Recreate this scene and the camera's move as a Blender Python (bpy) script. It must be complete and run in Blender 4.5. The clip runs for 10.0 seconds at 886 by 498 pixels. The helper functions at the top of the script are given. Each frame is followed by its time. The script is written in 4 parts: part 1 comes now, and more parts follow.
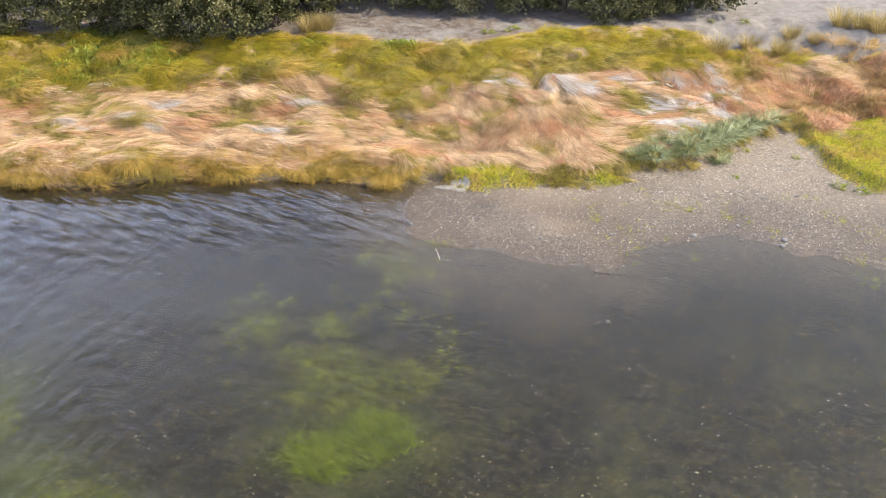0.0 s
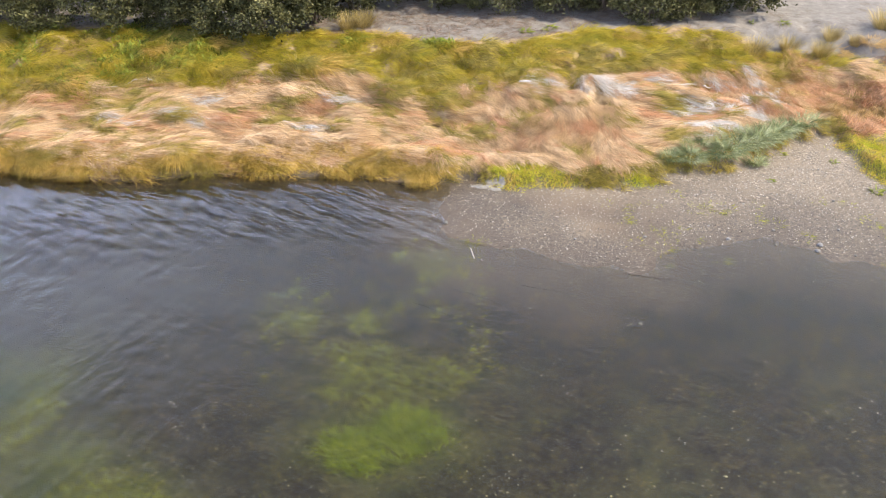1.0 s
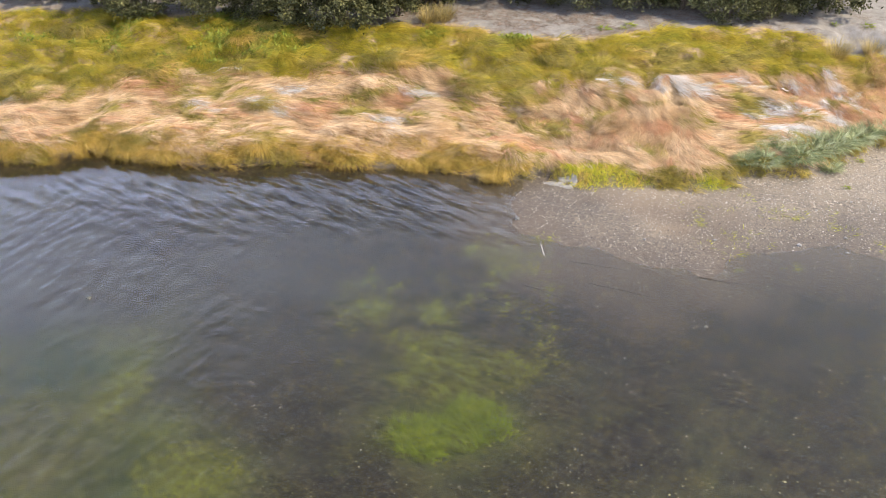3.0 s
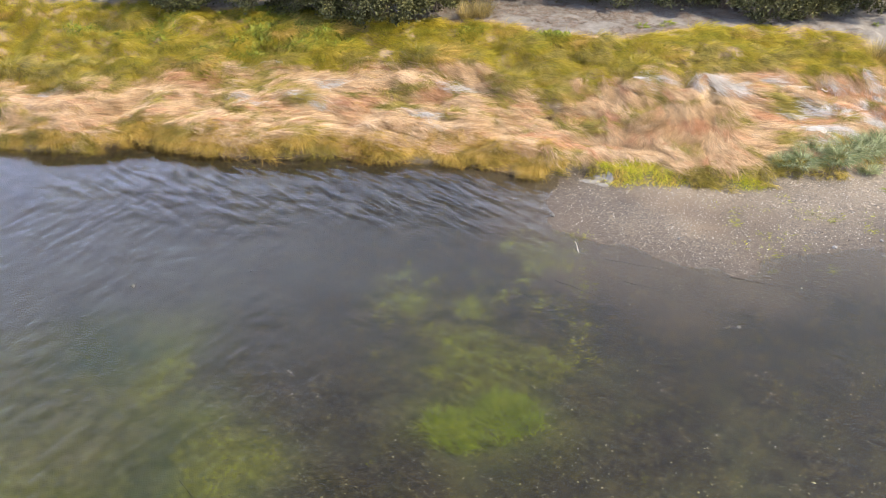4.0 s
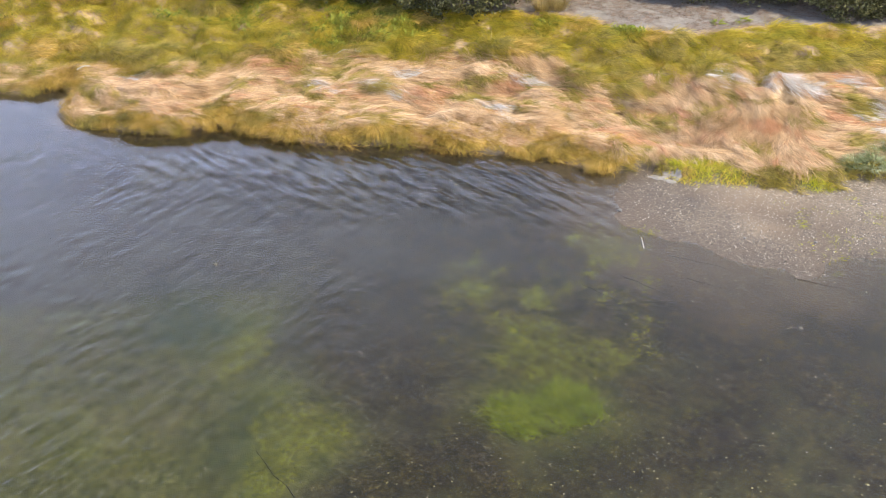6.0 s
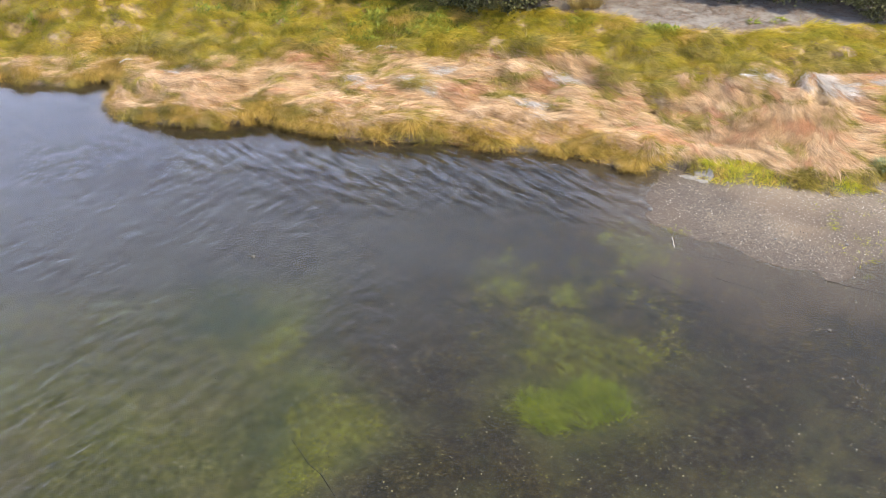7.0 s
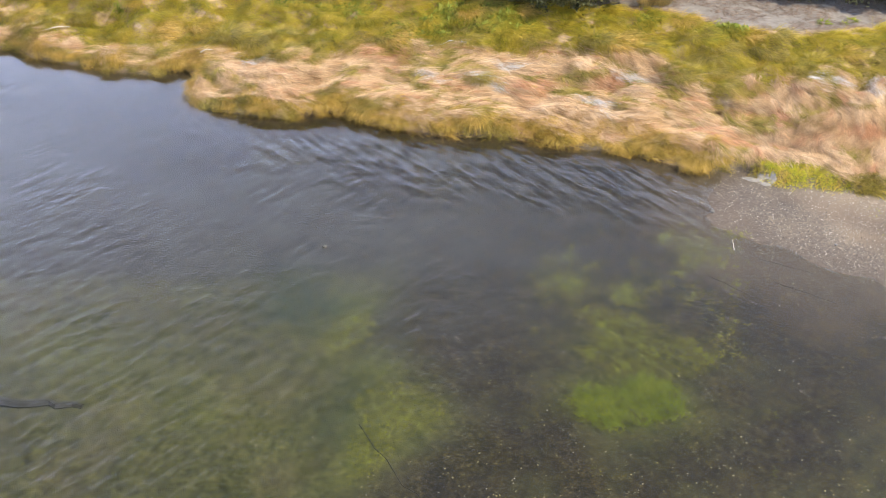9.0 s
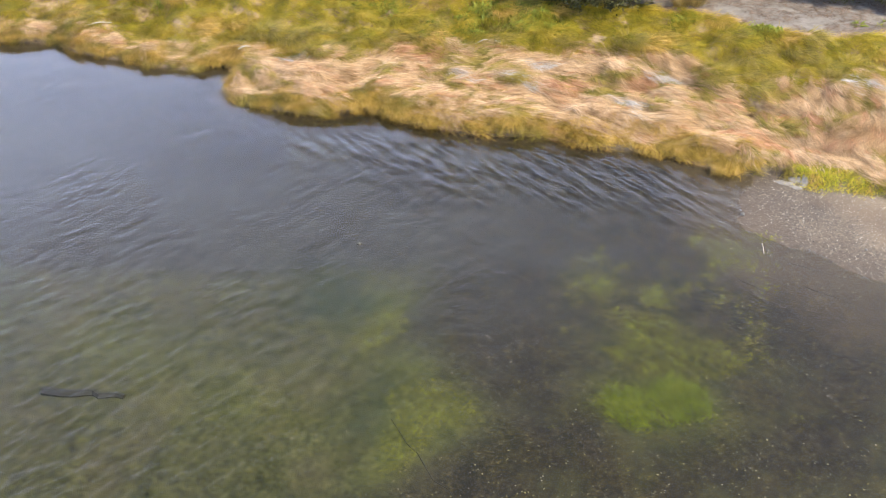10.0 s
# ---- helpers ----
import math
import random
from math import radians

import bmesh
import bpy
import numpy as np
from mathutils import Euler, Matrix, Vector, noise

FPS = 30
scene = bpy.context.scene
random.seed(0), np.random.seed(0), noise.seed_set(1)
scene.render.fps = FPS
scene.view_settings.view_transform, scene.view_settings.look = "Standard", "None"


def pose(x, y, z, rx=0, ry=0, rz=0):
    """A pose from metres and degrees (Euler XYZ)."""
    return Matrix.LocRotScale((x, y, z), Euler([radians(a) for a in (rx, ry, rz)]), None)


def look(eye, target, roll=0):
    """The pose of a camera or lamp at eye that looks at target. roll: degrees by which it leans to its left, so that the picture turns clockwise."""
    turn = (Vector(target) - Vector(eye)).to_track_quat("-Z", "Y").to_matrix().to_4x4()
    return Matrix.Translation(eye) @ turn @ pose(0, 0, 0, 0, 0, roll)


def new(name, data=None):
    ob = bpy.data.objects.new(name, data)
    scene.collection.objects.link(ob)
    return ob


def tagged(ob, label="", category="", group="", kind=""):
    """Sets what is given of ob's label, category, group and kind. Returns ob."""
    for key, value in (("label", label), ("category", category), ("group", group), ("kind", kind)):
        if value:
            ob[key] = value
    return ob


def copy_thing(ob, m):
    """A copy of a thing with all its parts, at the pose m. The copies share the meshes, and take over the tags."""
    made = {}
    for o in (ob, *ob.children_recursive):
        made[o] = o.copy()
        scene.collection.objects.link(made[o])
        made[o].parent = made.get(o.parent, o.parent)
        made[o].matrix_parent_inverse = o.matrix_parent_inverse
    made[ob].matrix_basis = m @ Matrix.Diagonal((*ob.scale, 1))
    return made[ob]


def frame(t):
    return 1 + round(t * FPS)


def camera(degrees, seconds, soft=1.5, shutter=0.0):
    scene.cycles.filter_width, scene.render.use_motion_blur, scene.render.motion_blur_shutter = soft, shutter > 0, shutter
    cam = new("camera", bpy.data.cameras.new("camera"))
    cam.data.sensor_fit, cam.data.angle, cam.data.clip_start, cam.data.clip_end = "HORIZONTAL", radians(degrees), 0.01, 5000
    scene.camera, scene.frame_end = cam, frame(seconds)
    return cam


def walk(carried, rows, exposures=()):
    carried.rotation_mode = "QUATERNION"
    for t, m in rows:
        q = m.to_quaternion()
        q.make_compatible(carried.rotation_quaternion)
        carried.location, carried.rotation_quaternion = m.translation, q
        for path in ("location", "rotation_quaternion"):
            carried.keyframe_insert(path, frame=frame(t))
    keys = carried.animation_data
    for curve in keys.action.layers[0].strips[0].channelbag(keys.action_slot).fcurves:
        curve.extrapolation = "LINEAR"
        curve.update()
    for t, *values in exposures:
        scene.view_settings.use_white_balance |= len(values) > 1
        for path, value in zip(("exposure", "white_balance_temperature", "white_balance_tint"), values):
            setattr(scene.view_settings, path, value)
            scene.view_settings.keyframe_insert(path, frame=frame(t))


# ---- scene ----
cam = camera(50.0, 10.0, soft=1.0)
# seconds, place of the eye, heading to the left, pitch, lean to the right
PATH = [
    (0.0, 0.000, 0.000, 17.000, -0.000, -30.968, -1.250),
    (0.5, -0.025, -0.106, 17.173, 1.172, -31.184, -1.149),
    (1.0, -0.042, -0.233, 17.365, 2.349, -31.410, -1.053),
    (1.5, -0.073, -0.383, 17.571, 3.559, -31.626, -0.971),
    (2.0, -0.085, -0.539, 17.763, 4.755, -31.891, -0.901),
    (2.5, -0.102, -0.697, 17.949, 5.956, -32.140, -0.813),
    (4.0, -0.213, -1.213, 18.490, 9.429, -32.915, -0.582),
    (4.5, -0.205, -1.392, 18.680, 10.631, -33.205, -0.455),
    (5.0, -0.198, -1.577, 18.883, 11.805, -33.467, -0.326),
    (5.5, -0.192, -1.794, 19.096, 12.991, -33.738, -0.191),
    (7.0, -0.207, -2.420, 19.829, 16.266, -34.577, 0.191),
    (7.5, -0.200, -2.607, 20.109, 17.388, -34.901, 0.426),
    (8.0, -0.181, -2.796, 20.414, 18.502, -35.214, 0.638),
    (8.5, -0.161, -2.979, 20.735, 19.607, -35.511, 0.829),
    (9.0, -0.161, -3.158, 21.059, 20.673, -35.809, 1.017),
    (9.5, -0.172, -3.342, 21.381, 21.716, -36.121, 1.215),
    (10.0, -0.198, -3.512, 21.710, 22.766, -36.377, 1.400),
]
walk(cam, [(t, pose(x, y, z, 90 + pitch, 0, yaw) @ pose(0, 0, 0, 0, 0, -lean)) for t, x, y, z, yaw, pitch, lean in PATH])

# ---- light ----
SUN_FROM, SUN_HIGH = 86.0, 48.0   # degrees clockwise from +y, degrees above the horizon
scene.view_settings.exposure = 0.95
world = bpy.data.worlds.new("sky")
scene.world = world
world.use_nodes = True
wn = world.node_tree
wn.nodes.clear()
sky = wn.nodes.new("ShaderNodeTexSky")
sky.sky_type, sky.sun_disc = "NISHITA", False
sky.sun_elevation, sky.sun_rotation = radians(SUN_HIGH), radians(SUN_FROM)
sky.air_density, sky.dust_density, sky.ozone_density = 1.0, .5, 1.0
back = wn.nodes.new("ShaderNodeBackground")
back.inputs["Strength"].default_value = 0.13
wout = wn.nodes.new("ShaderNodeOutputWorld")
# unseen haze and broken cloud, added to brighten the water's reflections, thicker towards the horizon
lay = wn.nodes.new("ShaderNodeTexCoord")
up = wn.nodes.new("ShaderNodeSeparateXYZ")
puff = wn.nodes.new("ShaderNodeTexNoise")
puff.inputs["Scale"].default_value, puff.inputs["Detail"].default_value, puff.inputs["Roughness"].default_value = 2.6, 6, .6
cover = wn.nodes.new("ShaderNodeMapRange")
for key, value in (("From Min", .32), ("From Max", .65), ("To Min", .75), ("To Max", 1.0)):
    cover.inputs[key].default_value = value
low = wn.nodes.new("ShaderNodeMapRange")
for key, value in (("From Min", .41), ("From Max", .725), ("To Min", 1.0), ("To Max", 0.0)):
    low.inputs[key].default_value = value
both = wn.nodes.new("ShaderNodeMath")
both.operation = "MULTIPLY"
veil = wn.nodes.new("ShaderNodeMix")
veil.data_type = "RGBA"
wn.links.new(lay.outputs["Generated"], puff.inputs["Vector"])
wn.links.new(lay.outputs["Generated"], up.inputs[0])
wn.links.new(up.outputs[2], low.inputs["Value"])
wn.links.new(puff.outputs[0], cover.inputs["Value"])
wn.links.new(cover.outputs[0], both.inputs[0])
wn.links.new(low.outputs[0], both.inputs[1])
# the added cloud brightens towards the west, to lift water reflections there
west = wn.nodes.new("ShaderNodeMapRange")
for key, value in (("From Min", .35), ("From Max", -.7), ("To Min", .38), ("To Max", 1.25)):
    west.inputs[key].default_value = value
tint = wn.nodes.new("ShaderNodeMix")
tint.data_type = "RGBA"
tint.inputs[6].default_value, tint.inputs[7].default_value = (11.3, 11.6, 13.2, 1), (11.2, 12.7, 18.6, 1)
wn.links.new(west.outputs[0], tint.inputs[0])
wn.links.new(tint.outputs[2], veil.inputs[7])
west_gain = wn.nodes.new("ShaderNodeMath")
west_gain.operation = "MULTIPLY"
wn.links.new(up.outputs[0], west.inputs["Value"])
wn.links.new(both.outputs[0], west_gain.inputs[0])
wn.links.new(west.outputs[0], west_gain.inputs[1])
wn.links.new(west_gain.outputs[0], veil.inputs[0])
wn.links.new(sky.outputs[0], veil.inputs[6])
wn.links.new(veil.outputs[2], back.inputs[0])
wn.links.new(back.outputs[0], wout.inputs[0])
lamp = bpy.data.lights.new("sun", "SUN")
lamp.energy, lamp.angle, lamp.color = 4.3, radians(0.6), (1.0, .88, .695)
sun = new("sun", lamp)
sun.matrix_world = look((0, 0, 60), Vector((0, 0, 60)) - Vector((math.sin(radians(SUN_FROM)) * math.cos(radians(SUN_HIGH)),
    math.cos(radians(SUN_FROM)) * math.cos(radians(SUN_HIGH)), math.sin(radians(SUN_HIGH)))))

# ---- plan of the shore ----
# edge of the plants: the bank above open water, then behind the gravel bar
EDGE = np.array([(-1500, 20), (-90, 24), (-60, 29), (-46, 32.6), (-41.9, 33), (-38.9, 34.1), (-37.1, 33.3), (-34.1, 33.4),
    (-31.3, 33.4), (-29.8, 33.6), (-28.6, 34.8), (-27.7, 34.2), (-26.9, 31.9), (-25.7, 31.4), (-23.6, 31.2), (-21, 31.5), (-19.3, 32.8),
    (-17.1, 32.4), (-13.8, 32.2), (-10.8, 33.1), (-8.5, 33.1), (-5, 33.5), (-2.0, 32.8), (-0.4, 33.7), (1.1, 32.9),
    (2.9, 33), (4.7, 33.3), (6.3, 33.2), (7.6, 34.7), (10, 35), (11.4, 36.1), (13.3, 37.9), (15.5, 38.8), (15.4, 36.9),
    (15.9, 34.8), (17.2, 33.1), (22, 31), (40, 27), (1500, -60)], float)
# water's edge round the gravel bar
BAR = np.array([(-1.4, 33.6), (-1.2, 31.2), (-.7, 29.2), (.3, 28.5), (2.2, 27.4), (3.4, 27.1), (5.1, 27.4), (7.3, 29.3),
    (10.1, 29.3), (12.5, 28.9), (15.3, 28.6), (25, 26.8), (45, 23), (1500, -80)], float)


# hollows between the mounds of grass: place, depth, radius
HOLLOWS = ((-2.3, 38.0, .8, .42), (3.5, 42.4, .95, .36), (4.6, 43.1, .9, .34), (5.7, 43.6, .9, .34), (7.7, 43.4, .95, .38), (5.2, 39.9, .7, .34), (1.2, 41.0, .8, .4),
    (13.6, 43.3, .7, .36), (-15.9, 34.9, .6, .34), (-6.7, 35.9, .6, .32), (-16.9, 36.3, .5, .3), (3.8, 40.8, .6, .3))


def inside(poly, x, y):
    hit = np.zeros(x.shape, bool)
    for (ax, ay), (bx, by) in zip(poly, np.roll(poly, -1, 0)):
        if ay != by:
            hit ^= ((ay > y) != (by > y)) & (x < (bx - ax) * (y - ay) / (by - ay) + ax)
    return hit


def away(line, x, y):
    best = np.full(x.shape, 1e9)
    for (ax, ay), (bx, by) in zip(line[:-1], line[1:]):
        dx, dy = bx - ax, by - ay
        t = np.clip(((x - ax) * dx + (y - ay) * dy) / (dx * dx + dy * dy), 0, 1)
        best = np.minimum(best, np.hypot(x - ax - t * dx, y - ay - t * dy))
    return best


def signed(line, x, y):
    """Distance to a shore line, positive on the landward side."""
    poly = np.vstack([line, [(3000, 3000), (-3000, 3000)]])
    return np.where(inside(poly, x, y), 1, -1) * away(line, x, y)


TABLE = np.random.RandomState(5).rand(256, 256)


def vnoise(x, y, scale, shift=0):
    u, v = x / scale + 17.3 * shift, y / scale - 9.1 * shift
    i, j = np.floor(u).astype(int), np.floor(v).astype(int)
    a, b = u - i, v - j
    a, b = a * a * (3 - 2 * a), b * b * (3 - 2 * b)
    g = lambda p, q: TABLE[p % 256, q % 256]
    return (g(i, j) * (1 - a) + g(i + 1, j) * a) * (1 - b) + (g(i, j + 1) * (1 - a) + g(i + 1, j + 1) * a) * b


def fbm(x, y, scale, shift=0, octaves=3):
    return sum(vnoise(x, y, scale / 2 ** k, shift + 3 * k) * .5 ** k for k in range(octaves)) / sum(.5 ** k for k in range(octaves))


def ease(v, a, b):
    t = np.clip((v - a) / (b - a), 0, 1)
    return t * t * (3 - 2 * t)


def shore(x, y):
    dv = signed(EDGE, x, y)
    return dv, np.maximum(signed(BAR, x, y), np.minimum(dv, 0) * .6 - 2.0)


def height(x, y, bumps=True):
    x, y = np.asarray(x, float), np.asarray(y, float)
    dv, dg = shore(x, y)
    bed = np.where(dg > 0, .026 * dg, np.maximum(.03 * dg, -.12 + .012 * dg))
    bed = np.maximum(bed, -.6) - .10 * ease(-x, 3, 14) * ease(-dv, 0, 1.5)
    land = .34 * ease(dv, -.05, .5) + .075 * np.clip(dv, 0, 6) + 1.0 * ease(dv, 3.5, 12)
    h = np.where(dv > -.05, np.maximum(bed, -.05) * (dv < 1.2) * (1 - ease(dv, 0, 1.2)) + land, bed)
    for px, py, deep, wide in HOLLOWS:
        h = h - deep * np.exp(-((x - px) ** 2 + (y - py) ** 2) / wide ** 2)
    if bumps:
        on = ease(dv, .15, 1.2) * (1 - ease(dv, 9, 13))
        on = on * (1 - .6 * ease(x, -1, 3) * (1 - ease(y, 38.3, 40.3)))
        h = h + on * (1.15 * (fbm(x, y, 1.7, 1) - .5) + .25 * (vnoise(x, y, .6, 4) - .5))
        h = h + .5 * np.exp(-((x - 7) / 6.5) ** 2 - ((y - 41) / 2.0) ** 2) * np.abs(fbm(x, y, 1.3, 11) - .45) * on * 2
        h = h + (1 - ease(dv, -.3, .5)) * .09 * (fbm(x, y, 1.9, 7) - .5)
    return h


# ---- materials ----
class Nodes:
    """Short hand for a material's node tree."""

    def __init__(self, name):
        self.mat = bpy.data.materials.new(name)
        self.mat.use_nodes = True
        self.t = self.mat.node_tree
        self.t.nodes.clear()
        self.out = self.t.nodes.new("ShaderNodeOutputMaterial")

    def add(self, kind, ins=(), **props):
        n = self.t.nodes.new("ShaderNode" + kind)
        if "operation" in props:
            n.operation, n.use_clamp = props["operation"], props["use_clamp"]
        if "attribute_name" in props:
            n.attribute_name = props["attribute_name"]
        if "vector_type" in props:
            n.vector_type = props["vector_type"]
        if "blend_type" in props:
            n.data_type, n.blend_type = "RGBA", props["blend_type"]
        for key, value in dict(ins).items():
            if hasattr(value, "is_output"):
                self.t.links.new(value, n.inputs[key])
            else:
                n.inputs[key].default_value = value
        return n

    def place(self, scale=(1, 1, 1), turn=0):
        co = self.add("TexCoord").outputs["Object"]
        return self.add("Mapping", {"Vector": co, "Scale": scale, "Rotation": (0, 0, radians(turn))}).outputs[0]

    def noise(self, scale, detail=3, rough=.55, vector=None):
        return self.add("TexNoise", {"Vector": vector or self.place(), "Scale": scale, "Detail": detail, "Roughness": rough}).outputs[0]

    def ramp(self, fac, stops):
        n = self.add("ValToRGB", {"Fac": fac})
        els = n.color_ramp.elements
        while len(els) < len(stops):
            els.new(.5)
        for e, (p, c) in zip(els, stops):
            e.position, e.color = p, (*c, 1)
        return n.outputs[0]

    def mix(self, fac, a, b, how="MIX"):
        n = self.add("Mix", blend_type=how)
        for i, v in ((0, fac), (6, a), (7, b)):
            if hasattr(v, "is_output"):
                self.t.links.new(v, n.inputs[i])
            else:
                n.inputs[i].default_value = v if i == 0 else (*v, 1)
        return n.outputs[2]

    def math(self, op, a, b=0.0, c=0.0, clamp=False):
        return self.add("Math", {0: a, 1: b, 2: c}, operation=op, use_clamp=clamp).outputs[0]

    def span(self, v, a, b):
        return self.add("MapRange", {"Value": v, "From Min": a, "From Max": b}).outputs[0]

    def attr(self, name):
        return self.add("Attribute", attribute_name=name).outputs["Fac"]

    def bump(self, h, strength, distance):
        return self.add("Bump", {"Height": h, "Strength": strength, "Distance": distance}).outputs[0]

    def done(self, shader):
        self.t.links.new(shader, self.out.inputs[0])
        return self.mat


def blade_material(name, stops, patch=1.2, glow=.22):
    """Grass: each blade its own tone, in patches, with light passing through the blades."""
    n = Nodes(name)
    geo = n.add("NewGeometry")
    world_place = geo.outputs["Position"]
    own = geo.outputs["Random Per Island"]
    broad = n.span(n.noise(1 / patch, 3, .6, world_place), .3, .7)
    lock = n.attr("lock")
    fac = n.math("ADD", n.math("MULTIPLY", own, .34), n.math("ADD", n.math("MULTIPLY", broad, .42), n.math("MULTIPLY", lock, .24)))
    col = n.ramp(fac, stops)
    tone = n.add("HueSaturation", {"Color": col, "Value": n.math("MULTIPLY_ADD", n.math("FRACT", n.math("MULTIPLY", own, 37.7)), 1.3, .32)}).outputs[0]
    tone = n.mix(.65, col, tone)
    p = n.add("BsdfPrincipled", {"Base Color": tone, "Roughness": .62, "Specular IOR Level": .25})
    tr = n.add("BsdfTranslucent", {"Color": tone})
    return n.done(n.add("MixShader", {0: glow, 1: p.outputs[0], 2: tr.outputs[0]}).outputs[0])


M_FRINGE = blade_material("golden bank grass", [(0, (0.13, 0.105, 0.025)), (0.3, (0.28, 0.205, 0.04)), (0.55, (0.48, 0.315, 0.068)), (0.8, (0.61, 0.415, 0.12)), (1, (0.7, 0.55, 0.29))], 0.7, 0.28)
M_STRAW = blade_material("pale fallen straw", [(0, (0.15, 0.095, 0.045)), (0.25, (0.39, 0.25, 0.125)), (0.6, (0.6, 0.415, 0.23)), (1, (0.72, 0.57, 0.385))], 0.9, 0.18)
M_RED = blade_material("russet fallen straw", [(0, (0.22, 0.105, 0.05)), (0.35, (0.43, 0.215, 0.105)), (0.65, (0.58, 0.34, 0.185)), (1, (0.7, 0.5, 0.32))], 0.8, 0.18)
M_WHITE = blade_material("bleached straw", [(0, (0.3, 0.26, 0.22)), (0.4, (0.48, 0.44, 0.385)), (1, (0.7, 0.66, 0.6))], 0.7, 0.12)
M_GREEN = blade_material("green meadow grass", [(0, (0.1, 0.11, 0.012)), (0.3, (0.245, 0.225, 0.022)), (0.6, (0.42, 0.325, 0.032)), (1, (0.6, 0.44, 0.1))], 1.3, 0.32)
M_HERB = blade_material("leafy green herbs", [(0, (0.09, 0.13, 0.02)), (0.5, (0.2, 0.24, 0.03)), (1, (0.38, 0.36, 0.07))], 1.2, 0.35)
M_OLIVE = blade_material("olive tussock grass", [(0, (0.10, 0.1, 0.026)), (0.35, (0.23, 0.195, 0.04)), (0.65, (0.4, 0.305, 0.072)), (1, (0.58, 0.44, 0.16))], 0.6, 0.3)
M_SEDGE = blade_material("blue-green sedge", [(0, (0.06, 0.085, 0.028)), (0.35, (0.2, 0.235, 0.1)), (0.65, (0.38, 0.4, 0.21)), (1, (0.62, 0.62, 0.42))], 0.5, 0.3)
M_LIME = blade_material("lime green shore turf", [(0, (0.24, 0.27, 0.012)), (0.42, (0.42, 0.41, 0.02)), (0.58, (0.5, 0.39, 0.05)), (0.72, (0.5, 0.3, 0.08)), (1, (0.62, 0.44, 0.16))], 1.1, 0.3)
M_TAN = blade_material("dry tan seed heads", [(.0, (.26, .15, .05)), (.5, (.42, .27, .10)), (1, (.58, .42, .20))], .6)
M_REED = blade_material("tall straw-coloured grass", [(0, (.18, .15, .05)), (.4, (.34, .26, .09)), (1, (.56, .43, .20))], .6, .25)
M_WEED = blade_material("yellow-green water weed", [(0, (0.14, 0.15, 0.012)), (0.5, (0.27, 0.28, 0.02)), (1, (0.45, 0.42, 0.07))], 0.5, 0.25)
M_EEL = blade_material("bright green water grass", [(0, (0.07, 0.1, 0.008)), (0.5, (0.155, 0.195, 0.012)), (1, (0.29, 0.31, 0.03))], 0.8, 0.2)
M_THIN = blade_material("thin submerged weed", [(0, (.08, .088, .014)), (.5, (.17, .18, .022)), (1, (.32, .31, .05))], .5)
M_ALGA = blade_material("dull submerged weed", [(0, (0.05, 0.055, 0.02)), (0.5, (0.085, 0.095, 0.03)), (1, (0.15, 0.155, 0.045))], 0.9, 0.2)
M_LEAF = blade_material("grey-green willow leaves", [(0, (0.012, 0.014, 0.004)), (0.4, (0.045, 0.046, 0.013)), (0.68, (0.16, 0.15, 0.055)), (1, (0.44, 0.4, 0.2))], 0.9, 0.1)


